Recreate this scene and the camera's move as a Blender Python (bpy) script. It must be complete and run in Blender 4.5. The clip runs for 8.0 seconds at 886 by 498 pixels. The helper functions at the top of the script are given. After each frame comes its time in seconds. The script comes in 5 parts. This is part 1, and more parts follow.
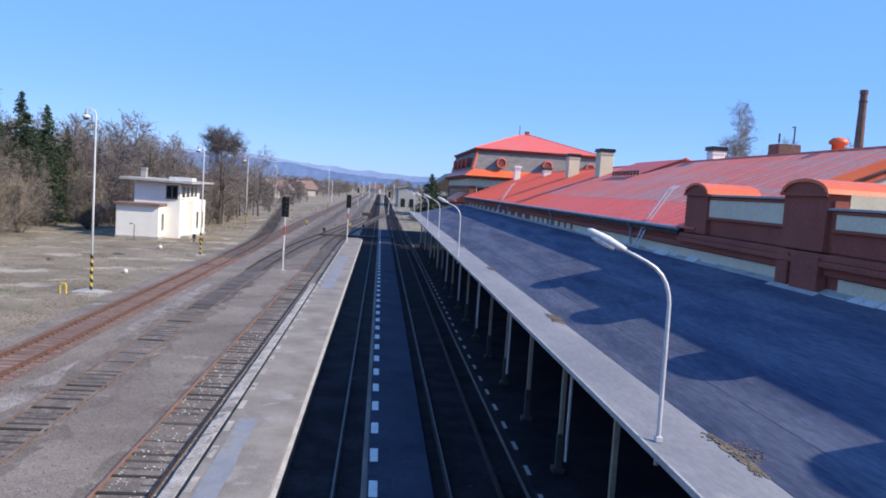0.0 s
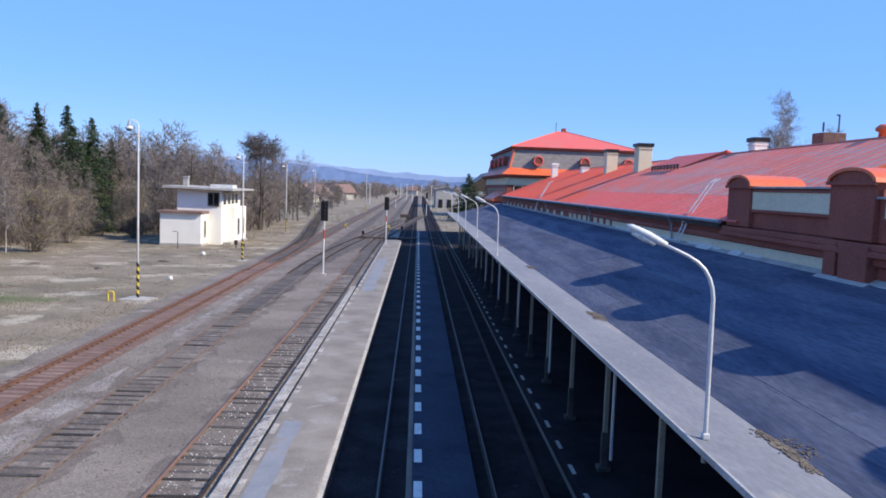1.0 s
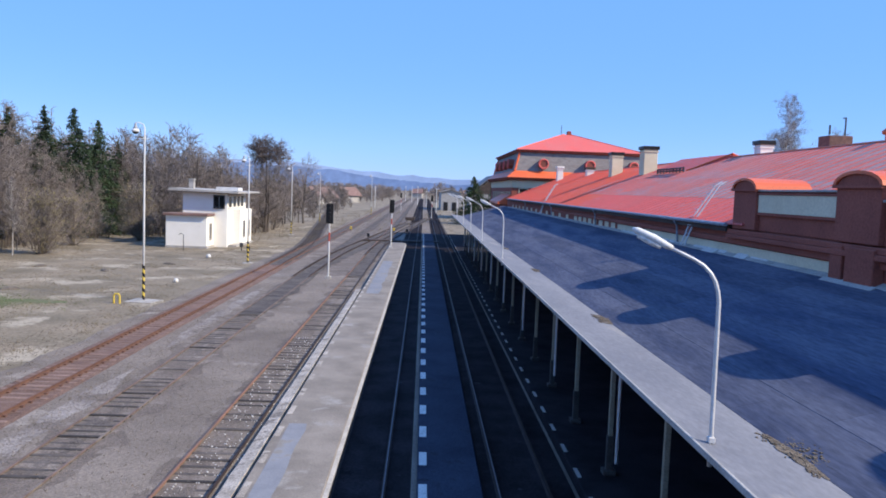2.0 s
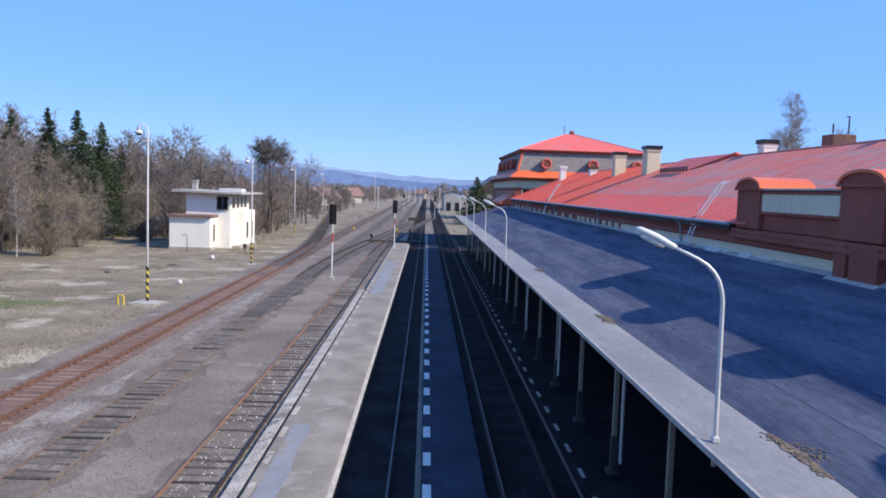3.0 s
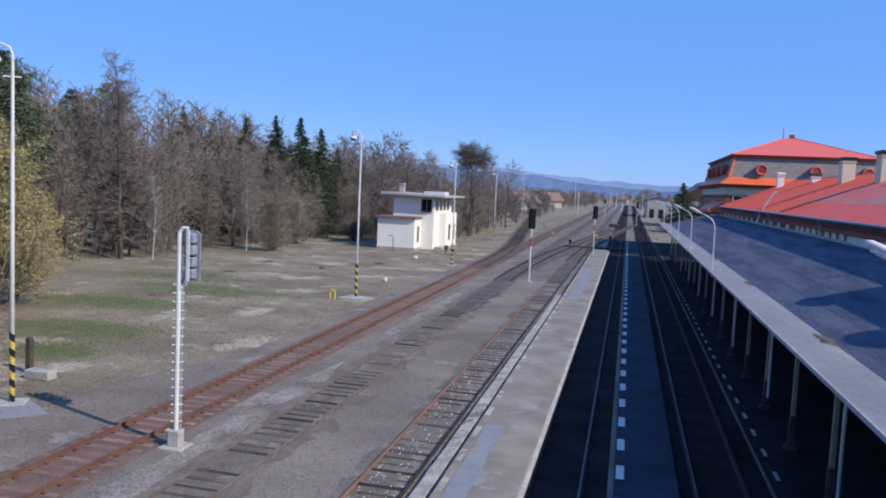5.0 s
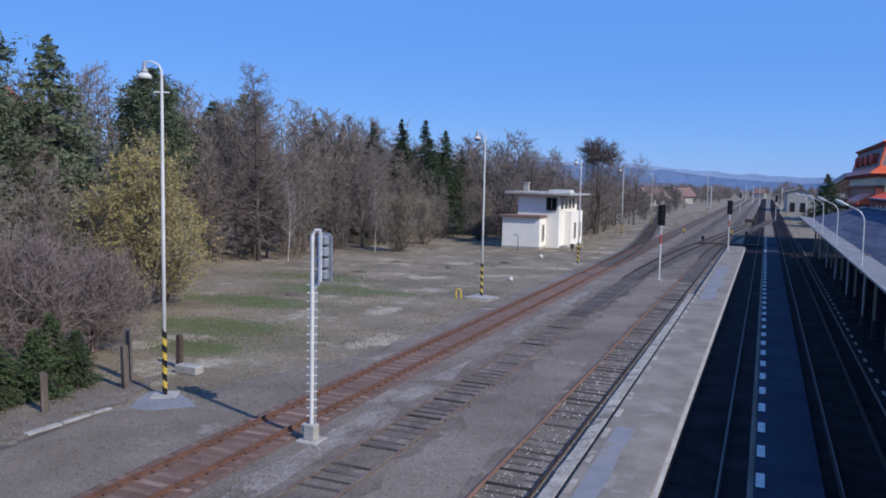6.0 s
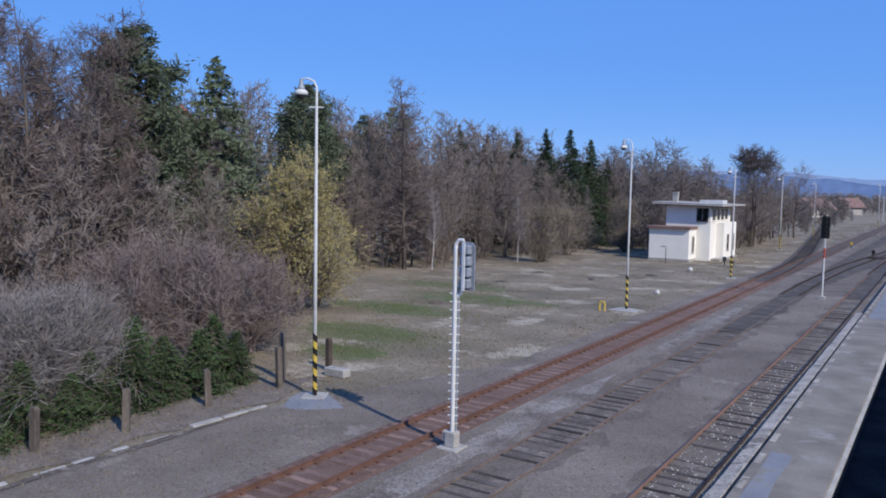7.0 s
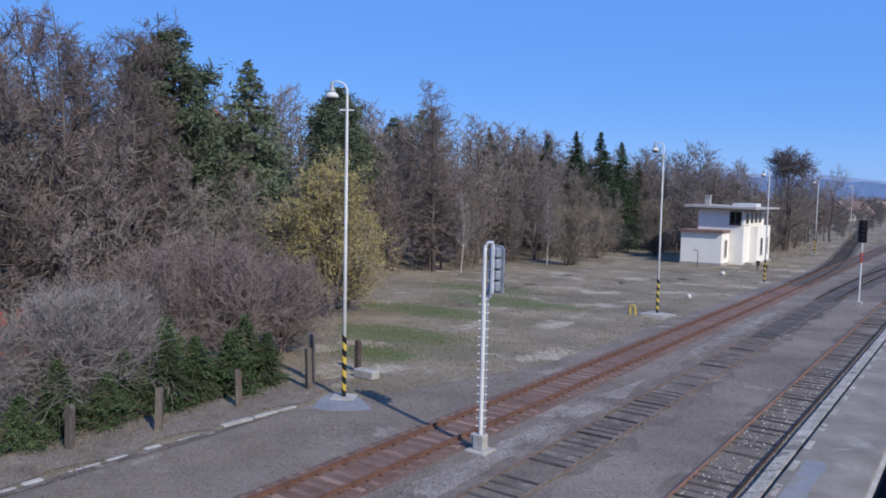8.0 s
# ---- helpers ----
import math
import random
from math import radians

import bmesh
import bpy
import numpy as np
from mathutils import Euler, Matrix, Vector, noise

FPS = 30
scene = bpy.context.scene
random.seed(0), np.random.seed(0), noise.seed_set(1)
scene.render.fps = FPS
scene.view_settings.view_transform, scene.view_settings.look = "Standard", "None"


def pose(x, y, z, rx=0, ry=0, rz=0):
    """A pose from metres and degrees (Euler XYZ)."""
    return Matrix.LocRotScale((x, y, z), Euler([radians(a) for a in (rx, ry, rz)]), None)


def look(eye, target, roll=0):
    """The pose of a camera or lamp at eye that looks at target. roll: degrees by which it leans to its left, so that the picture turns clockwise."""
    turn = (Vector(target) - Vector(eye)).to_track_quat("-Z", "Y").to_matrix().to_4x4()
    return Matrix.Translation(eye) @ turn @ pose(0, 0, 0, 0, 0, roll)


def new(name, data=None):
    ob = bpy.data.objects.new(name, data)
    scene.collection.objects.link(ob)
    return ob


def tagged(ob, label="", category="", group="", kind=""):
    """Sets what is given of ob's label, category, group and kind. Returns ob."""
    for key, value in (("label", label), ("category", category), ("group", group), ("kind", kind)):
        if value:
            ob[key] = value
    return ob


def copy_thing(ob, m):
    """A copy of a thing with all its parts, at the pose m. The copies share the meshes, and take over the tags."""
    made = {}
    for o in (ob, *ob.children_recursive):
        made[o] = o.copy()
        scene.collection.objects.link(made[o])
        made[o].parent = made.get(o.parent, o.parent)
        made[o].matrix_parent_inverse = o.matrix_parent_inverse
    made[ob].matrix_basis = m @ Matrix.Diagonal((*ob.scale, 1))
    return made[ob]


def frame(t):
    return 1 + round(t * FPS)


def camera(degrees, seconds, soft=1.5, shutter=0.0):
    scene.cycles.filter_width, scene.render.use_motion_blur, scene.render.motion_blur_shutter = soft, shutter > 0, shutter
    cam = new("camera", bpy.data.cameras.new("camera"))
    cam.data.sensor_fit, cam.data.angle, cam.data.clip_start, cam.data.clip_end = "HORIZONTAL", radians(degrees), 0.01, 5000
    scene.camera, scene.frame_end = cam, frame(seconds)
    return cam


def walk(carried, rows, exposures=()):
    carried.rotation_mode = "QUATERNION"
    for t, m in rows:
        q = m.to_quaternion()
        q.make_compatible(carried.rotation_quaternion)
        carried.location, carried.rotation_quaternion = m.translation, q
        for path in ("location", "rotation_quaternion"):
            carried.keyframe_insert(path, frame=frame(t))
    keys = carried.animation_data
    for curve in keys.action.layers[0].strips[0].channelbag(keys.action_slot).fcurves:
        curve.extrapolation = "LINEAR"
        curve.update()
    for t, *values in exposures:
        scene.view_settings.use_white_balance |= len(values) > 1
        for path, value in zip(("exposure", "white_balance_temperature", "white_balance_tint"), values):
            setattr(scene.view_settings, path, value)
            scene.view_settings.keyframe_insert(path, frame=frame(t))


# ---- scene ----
# camera: a person on a footbridge, turning on the spot
EYE = (0.0, 0.0, 8.9)
cam = camera(59.5, 8.0, soft=1.8, shutter=0.15)
ROWS = [
    (0.0, 85.548, -3.752, -4.537), (0.5, 84.767, -2.757, -1.918), (1.0, 85.423, -2.104, -1.794),
    (1.5, 85.619, -2.277, -1.531), (3.0, 85.630, -1.926, -1.192), (3.5, 86.110, -2.280, -0.851),
    (4.0, 86.436, -2.934, -0.047), (4.5, 86.163, -3.190, 6.114), (5.0, 85.387, -2.670, 13.492),
    (5.2, 85.058, -2.329, 16.238), (6.3, 85.296, -1.147, 25.460), (6.5, 85.462, -1.231, 27.994),
    (7.0, 85.564, -1.115, 33.165), (7.5, 85.391, -1.124, 36.847), (8.0, 85.707, -1.211, 35.337)]
walk(cam, [(t, pose(*EYE, rx, ry, rz)) for t, rx, ry, rz in ROWS],
     exposures=[(0.0, 0.34, 6350, 11), (4.0, 0.34, 6350, 11), (4.5, 0.2, 6250, 11), (5.0, -0.03, 6050, 11), (6.5, -0.27, 5750, 11), (8.0, -0.2, 5800, 11)])

# daylight: a low spring sun from across the station building
SUN_EL, SUN_DIR = radians(37.3), (0.933, -0.358)
world = bpy.data.worlds.new("sky")
scene.world = world
world.use_nodes = True
wn = world.node_tree.nodes
sky = wn.new("ShaderNodeTexSky")
sky.sky_type, sky.sun_disc = "NISHITA", False
sky.sun_elevation = SUN_EL
sky.sun_rotation = math.atan2(SUN_DIR[0], SUN_DIR[1])
sky.air_density, sky.dust_density, sky.ozone_density = 0.9, 0.0, 2.0
deep = wn.new("ShaderNodeHueSaturation")
deep.inputs["Saturation"].default_value = 1.35
deep.inputs["Hue"].default_value = 0.512
haze = wn.new("ShaderNodeMix")  # thin, even haze over the whole sky
haze.data_type = "RGBA"
haze.inputs[0].default_value = 0.72
haze.inputs[7].default_value = (1.8, 4.0, 9.3, 1)
world.node_tree.links.new(sky.outputs[0], deep.inputs["Color"])
world.node_tree.links.new(deep.outputs[0], haze.inputs[6])
world.node_tree.links.new(haze.outputs[2], wn["Background"].inputs[0])
wn["Background"].inputs[1].default_value = 0.111
sun = new("sun", bpy.data.lights.new("sun", "SUN"))
sun.data.energy, sun.data.angle, sun.data.color = 5.0, radians(0.53), (1.0, 0.87, 0.69)
sun.matrix_world = look((SUN_DIR[0] * 80, SUN_DIR[1] * 80, 80 * math.tan(SUN_EL)), (0, 0, 0))


# ---------------------------------------------------------------- materials
def mat(name, c1, c2, rough=0.85, metal=0.0, s1=0.7, s2=14.0, bump=0.25, dist=0.02, c3=None, s3=2.0, cut=0.62,
        vary=0.0, island=False, stretch=None, grain=0.35, spec=0.3):
    """A surface of two colours in soft patches, fine grain with relief, and hard-edged stains of a third colour."""
    m = bpy.data.materials.new(name)
    m.use_nodes = True
    nt = m.node_tree
    N, L = nt.nodes, nt.links
    bsdf = N["Principled BSDF"]
    bsdf.inputs["Roughness"].default_value, bsdf.inputs["Metallic"].default_value = rough, metal
    bsdf.inputs["Specular IOR Level"].default_value = spec
    geo = N.new("ShaderNodeNewGeometry")
    place = geo.outputs["Position"]
    if stretch:
        mp = N.new("ShaderNodeMapping")
        mp.inputs["Scale"].default_value = stretch
        L.new(place, mp.inputs["Vector"])
        place = mp.outputs[0]

    def noise_tex(scale, detail):
        n = N.new("ShaderNodeTexNoise")
        n.inputs["Scale"].default_value, n.inputs["Detail"].default_value = scale, detail
        n.inputs["Roughness"].default_value = 0.62
        L.new(place, n.inputs["Vector"])
        return n.outputs["Fac"]

    def ramp(fac, a, b, ca=(0, 0, 0, 1), cb=(1, 1, 1, 1)):
        r = N.new("ShaderNodeValToRGB")
        r.color_ramp.elements[0].position, r.color_ramp.elements[1].position = a, b
        r.color_ramp.elements[0].color, r.color_ramp.elements[1].color = ca, cb
        L.new(fac, r.inputs[0])
        return r.outputs[0]

    def mix(kind, fac, a, b):
        x = N.new("ShaderNodeMix")
        x.data_type, x.blend_type = "RGBA", kind
        for sock, val in ((x.inputs[0], fac), (x.inputs[6], a), (x.inputs[7], b)):
            if hasattr(val, "links"):
                L.new(val, sock)
            else:
                sock.default_value = val if isinstance(val, float) else (*val, 1)
        return x.outputs[2]

    col = ramp(noise_tex(s1, 5), 0.36, 0.64, (*c1, 1), (*c2, 1))
    if c3:
        col = mix("MIX", ramp(noise_tex(s3, 6), cut, cut + 0.07), col, c3)
    fine = noise_tex(s2, 4)
    g = 1 - grain
    col = mix("MULTIPLY", 1.0, col, ramp(fine, 0.3, 0.72, (g, g, g, 1), (1 + grain * 0.6,) * 3 + (1,)))
    if vary:
        src = geo.outputs["Random Per Island"] if island else N.new("ShaderNodeObjectInfo").outputs["Random"]
        col = mix("MULTIPLY", 1.0, col, ramp(src, 0.0, 1.0, (1 - vary,) * 3 + (1,), (1 + vary,) * 3 + (1,)))
    L.new(col, bsdf.inputs["Base Color"])
    if bump:
        b = N.new("ShaderNodeBump")
        b.inputs["Strength"].default_value, b.inputs["Distance"].default_value = bump, dist
        L.new(fine, b.inputs["Height"])
        L.new(b.outputs[0], bsdf.inputs["Normal"])
    return m


M_GROUND = mat("dry_grass_ground", (0.175, 0.148, 0.102), (0.29, 0.24, 0.172), s1=0.16, s2=4.0, c3=(0.4, 0.35, 0.268), s3=0.22, cut=0.56, bump=0.5, dist=0.06)
M_YARD = mat("grey_ballast", (0.165, 0.137, 0.112), (0.26, 0.221, 0.184), s1=0.16, s2=16, c3=(0.305, 0.268, 0.23), s3=0.3, cut=0.6, bump=0.8, dist=0.04, grain=0.45)
# deep shade is put into this ballast colour; paler blotches stand for reflections
M_SHADE_BALLAST = mat("oily_ballast", (0.016, 0.014, 0.016), (0.034, 0.03, 0.034), s1=0.6, s2=16, c3=(0.085, 0.085, 0.1), s3=0.9, cut=0.66, bump=0.8, dist=0.04, grain=0.5, spec=0.03)
M_OILY = mat("oil_stained_gravel", (0.078, 0.066, 0.058), (0.14, 0.12, 0.105), s1=0.5, s2=16, bump=0.8, dist=0.04, grain=0.5, c3=(0.2, 0.175, 0.152), s3=0.8, cut=0.6)
M_SOIL = mat("brown_trodden_soil", (0.105, 0.088, 0.076), (0.18, 0.152, 0.13), s1=0.7, s2=14, c3=(0.27, 0.23, 0.195), s3=1.1, cut=0.55, bump=0.8, dist=0.04, grain=0.5)
M_RUSTBED = mat("rusty_ballast", (0.145, 0.09, 0.068), (0.2, 0.127, 0.098), s1=0.8, s2=15, c3=(0.22, 0.163, 0.133), s3=1.0, cut=0.6, bump=0.9, dist=0.04, grain=0.5)
M_RUST = mat("rusty_rail_steel", (0.118, 0.064, 0.047), (0.17, 0.092, 0.066), rough=0.75, s1=2, s2=30, bump=0.2, dist=0.004)
M_DULLRAIL = mat("dull_brown_rail_steel", (0.135, 0.1, 0.088), (0.2, 0.145, 0.127), rough=0.85, s1=1.2, s2=30, c3=(0.2, 0.17, 0.15), s3=0.8, cut=0.55, bump=0.2, dist=0.004)
M_RUST_O = mat("fresh_orange_rail_rust", (0.21, 0.122, 0.09), (0.285, 0.16, 0.115), rough=0.85, s1=0.6, s2=30, c3=(0.18, 0.125, 0.1), s3=0.5, cut=0.55, bump=0.2, dist=0.004)
M_DARKRAIL = mat("dark_rail_steel", (0.04, 0.03, 0.028), (0.07, 0.052, 0.046), rough=0.7, metal=0.2, s1=2, s2=30, bump=0.1, dist=0.004, spec=0.1)
M_SHINE = mat("worn_rail_head", (0.1, 0.092, 0.1), (0.15, 0.135, 0.145), rough=0.55, metal=0.5, s1=2, s2=40, bump=0, grain=0.2)
M_SLEEPER = mat("weathered_timber_sleeper", (0.045, 0.039, 0.035), (0.115, 0.1, 0.09), s1=0.9, s2=18, bump=0.6, dist=0.01, vary=0.6, c3=(0.18, 0.16, 0.14), s3=3)
M_SLEEPER_R = mat("rusty_concrete_sleeper", (0.19, 0.122, 0.096), (0.265, 0.18, 0.146), s1=2, s2=18, bump=0.4, dist=0.01, vary=0.2)
M_PLAT = mat("old_asphalt_platform", (0.195, 0.172, 0.146), (0.285, 0.253, 0.217), s1=0.5, s2=20, c3=(0.32, 0.3, 0.275), s3=0.45, cut=0.6, bump=0.3, dist=0.01, grain=0.25)
M_PATCH = mat("newer_blue_grey_asphalt", (0.2, 0.21, 0.235), (0.26, 0.268, 0.29), s1=0.8, s2=24, c3=(0.24, 0.222, 0.2), s3=0.8, cut=0.57, bump=0.25, dist=0.006, grain=0.2)
# paving colour lowered so that the canopy's shade comes out deep
M_SHADE_PAVING = mat("dark_platform_paving", (0.02, 0.019, 0.022), (0.036, 0.034, 0.04), s1=0.6, s2=20, bump=0.3, dist=0.01, spec=0.03)
# the blue, dark cast of open shade is painted into the asphalt
M_SHADE_ASPHALT = mat("blue_grey_fine_asphalt", (0.03, 0.036, 0.056), (0.05, 0.06, 0.088), s1=0.35, s2=20, c3=(0.035, 0.038, 0.05), s3=0.7, cut=0.58, bump=0.2, dist=0.008, spec=0.05)
M_CONC = mat("weathered_concrete", (0.34, 0.325, 0.3), (0.45, 0.43, 0.4), s1=1.2, s2=18, c3=(0.24, 0.23, 0.21), s3=2.2, bump=0.3, dist=0.01, grain=0.3)
M_WHITE = mat("worn_white_edge_paint", (0.62, 0.61, 0.58), (0.72, 0.71, 0.68), s1=2, s2=25, c3=(0.35, 0.34, 0.32), s3=5, cut=0.62, bump=0.2, dist=0.005)
M_BITUM = mat("grey_bitumen_sheet", (0.066, 0.079, 0.127), (0.12, 0.131, 0.178), s1=0.8, s2=10, c3=(0.062, 0.072, 0.108), s3=1.1, cut=0.63, stretch=(1.6, 0.22, 1.0), bump=0.25, dist=0.012, grain=0.3, rough=0.85, vary=0.1, spec=0.03)
M_BITUM_L = mat("pale_coated_bitumen", (0.17, 0.176, 0.2), (0.225, 0.23, 0.25), s1=0.6, s2=12, c3=(0.27, 0.262, 0.255), s3=0.9, cut=0.6, stretch=(1, 0.35, 1), bump=0.2, dist=0.008, grain=0.18, rough=0.8)
M_MOSS = mat("dry_moss_and_leaves", (0.11, 0.09, 0.07), (0.21, 0.17, 0.125), s1=3, s2=14, bump=0.9, dist=0.03)
M_DARKSTEEL = mat("dark_painted_steel", (0.05, 0.048, 0.047), (0.08, 0.075, 0.07), rough=0.6, s1=1.5, s2=25, bump=0.1, dist=0.004)
M_COLUMN = mat("cream_painted_column", (0.3, 0.27, 0.2), (0.38, 0.34, 0.26), rough=0.6, s1=1.5, s2=25, c3=(0.25, 0.17, 0.12), s3=3, cut=0.66, bump=0.1, dist=0.004)
M_GALV = mat("galvanised_steel", (0.55, 0.55, 0.55), (0.68, 0.68, 0.67), rough=0.5, metal=0.25, s1=2.5, s2=30, bump=0.08, dist=0.003, grain=0.15)
M_MAST = mat("pale_painted_mast", (0.6, 0.6, 0.58), (0.72, 0.72, 0.7), rough=0.55, s1=1.5, s2=25, bump=0.08, dist=0.003, grain=0.15)
M_BLACK = mat("black_enamel", (0.012, 0.012, 0.013), (0.025, 0.024, 0.023), rough=0.45, s1=3, s2=30, bump=0.05, dist=0.003)
M_YELLOW = mat("warning_yellow", (0.55, 0.4, 0.06), (0.66, 0.5, 0.1), rough=0.6, s1=3, s2=25, bump=0.05, dist=0.003)
M_REDP = mat("signal_red_paint", (0.45, 0.07, 0.05), (0.55, 0.1, 0.07), rough=0.6, s1=3, s2=25, bump=0)
M_SIGGREY = mat("grey_signal_back", (0.26, 0.29, 0.33), (0.36, 0.39, 0.43), rough=0.55, metal=0.2, s1=3, s2=25, bump=0.05, dist=0.003)
M_ROOF = mat("faded_red_sheet_roof", (0.62, 0.2, 0.155), (0.5, 0.25, 0.215), rough=0.6, s1=0.3, s2=9, c3=(0.42, 0.285, 0.265), s3=0.45, cut=0.5, stretch=(1, 0.3, 1), bump=0.12, dist=0.01, grain=0.2, spec=0.12, vary=0.07)
M_ROOF_E = mat("pinkish_red_roof_paint", (0.74, 0.14, 0.115), (0.68, 0.165, 0.14), rough=0.6, s1=0.3, s2=9, c3=(0.62, 0.21, 0.18), s3=0.5, cut=0.6, stretch=(1, 0.3, 1), bump=0.12, dist=0.01, grain=0.15, spec=0.12, vary=0.06)
M_ROOF_F = mat("newer_red_roof_paint", (0.76, 0.13, 0.05), (0.72, 0.145, 0.07), rough=0.6, s1=0.4, s2=9, c3=(0.66, 0.2, 0.14), s3=0.5, cut=0.6, stretch=(1, 0.4, 1), bump=0.12, dist=0.01, grain=0.15, spec=0.12, vary=0.06)
M_ROOF_O = mat("fresh_orange_roof_paint", (0.7, 0.13, 0.045), (0.76, 0.165, 0.06), rough=0.45, s1=0.7, s2=14, bump=0.1, dist=0.006, grain=0.15, spec=0.4)
M_BRICKRED = mat("brick_red_plaster", (0.27, 0.08, 0.056), (0.33, 0.1, 0.068), s1=0.6, s2=14, c3=(0.22, 0.07, 0.052), s3=1.6, bump=0.3, dist=0.008, grain=0.25)
M_CREAM = mat("cream_plaster", (0.66, 0.58, 0.4), (0.74, 0.66, 0.47), s1=0.7, s2=16, c3=(0.54, 0.47, 0.33), s3=1.2, cut=0.66, bump=0.2, dist=0.006, grain=0.15)
M_HOUSE = mat("pale_house_render", (0.83, 0.8, 0.72), (0.88, 0.855, 0.785), s1=0.5, s2=14, c3=(0.62, 0.585, 0.51), s3=0.8, cut=0.67, bump=0.2, dist=0.006, grain=0.12)
M_SLATE = mat("grey_slate_mansard", (0.22, 0.2, 0.19), (0.3, 0.28, 0.265), s1=1.2, s2=9, bump=0.4, dist=0.02, stretch=(1, 1, 3))
M_GLASS = mat("dark_window_glass", (0.012, 0.014, 0.016), (0.02, 0.022, 0.025), rough=0.08, s1=1, s2=5, bump=0, spec=0.8)
M_WOODPOST = mat("weathered_post_timber", (0.09, 0.075, 0.062), (0.17, 0.145, 0.12), s1=2, s2=18, bump=0.6, dist=0.01, stretch=(1, 1, 0.25))
M_BARK = mat("grey_brown_bark", (0.085, 0.07, 0.06), (0.14, 0.118, 0.1), s1=1.5, s2=12, bump=0.5, dist=0.02, vary=0.25, stretch=(1, 1, 0.3))
M_TWIG = mat("bare_brown_twigs", (0.195, 0.165, 0.146), (0.275, 0.236, 0.212), s1=0.4, s2=4, bump=0, vary=0.25)
M_TWIG_P = mat("pale_grey_twigs", (0.2, 0.182, 0.172), (0.265, 0.243, 0.23), s1=0.5, s2=4, bump=0, vary=0.15)
M_TWIG_B = mat("red_brown_bush_twigs", (0.185, 0.15, 0.138), (0.25, 0.205, 0.19), s1=0.5, s2=4, bump=0, vary=0.15)
M_LITTER = mat("brown_leaf_litter_soil", (0.15, 0.125, 0.102), (0.235, 0.2, 0.168), s1=0.7, s2=9, c3=(0.29, 0.25, 0.205), s3=1.2, cut=0.6, bump=0.8, dist=0.04, grain=0.45)
M_BROWNYARD = mat("brown_earthy_ballast", (0.135, 0.11, 0.091), (0.205, 0.171, 0.143), s1=0.5, s2=15, c3=(0.25, 0.213, 0.18), s3=0.7, cut=0.56, bump=0.8, dist=0.04, grain=0.5)
M_TWIG_R = mat("reddish_twigs", (0.13, 0.104, 0.094), (0.185, 0.148, 0.134), s1=0.5, s2=4, bump=0, vary=0.15)
M_BUD = mat("yellow_green_buds", (0.4, 0.345, 0.13), (0.5, 0.43, 0.17), s1=0.5, s2=5, bump=0, vary=0.2)
M_BIRCHB = mat("pale_birch_bark", (0.42, 0.39, 0.36), (0.52, 0.49, 0.46), s1=2, s2=9, c3=(0.12, 0.1, 0.09), s3=3, cut=0.6, bump=0.3, dist=0.01)
M_NEEDLE = mat("dark_spruce_needles", (0.022, 0.042, 0.02), (0.045, 0.075, 0.03), s1=0.8, s2=6, bump=0, vary=0.25)
M_NEEDLE_P = mat("pine_needles", (0.082, 0.106, 0.062), (0.13, 0.158, 0.092), s1=0.8, s2=6, bump=0, vary=0.25)
M_HEDGE = mat("young_spruce_needles", (0.036, 0.066, 0.024), (0.075, 0.115, 0.04), s1=1.5, s2=8, bump=0, vary=0.3)
M_LIME = mat("pale_lime_gravel", (0.34, 0.305, 0.262), (0.52, 0.475, 0.42), s1=1.2, s2=16, c3=(0.2, 0.175, 0.152), s3=1.4, cut=0.56, bump=0.8, dist=0.03, grain=0.5)
M_GRASS = mat("dry_grass_blades", (0.25, 0.21, 0.15), (0.2, 0.17, 0.122), s1=0.3, s2=3, bump=0, vary=0.2)
M_GREEN = mat("fresh_grass_blades", (0.105, 0.135, 0.05), (0.14, 0.165, 0.065), s1=0.5, s2=4, bump=0)
M_TURF = mat("thin_green_turf", (0.2, 0.175, 0.115), (0.115, 0.15, 0.06), s1=0.5, s2=9, c3=(0.24, 0.205, 0.145), s3=0.9, cut=0.57, bump=0.5, dist=0.03)
M_SHOULDER = mat("pale_mixed_gravel", (0.23, 0.2, 0.178), (0.33, 0.297, 0.27), s1=0.5, s2=13, c3=(0.18, 0.152, 0.13), s3=0.6, cut=0.52, bump=0.9, dist=0.04, grain=0.55)
# distance haze is mixed into the hill colours, paler for the farther ridge
M_HAZE_HILL = mat("far_blue_hills", (0.19, 0.285, 0.49), (0.23, 0.33, 0.55), s1=0.004, s2=0.03, bump=0, grain=0.2, spec=0.0)
M_HAZE_HILL_F = mat("farthest_blue_hills", (0.34, 0.46, 0.68), (0.37, 0.49, 0.71), s1=0.004, s2=0.02, bump=0, grain=0.08, spec=0.0)
M_BROWNROOF = mat("old_brown_tiles", (0.19, 0.12, 0.105), (0.26, 0.17, 0.15), s1=0.8, s2=6, bump=0.3, dist=0.02)
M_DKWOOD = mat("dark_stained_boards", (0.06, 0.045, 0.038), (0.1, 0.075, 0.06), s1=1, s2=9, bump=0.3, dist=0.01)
M_REDBRICK = mat("sooty_chimney_brick", (0.14, 0.085, 0.07), (0.2, 0.12, 0.095), s1=0.4, s2=5, bump=0.3, dist=0.02)


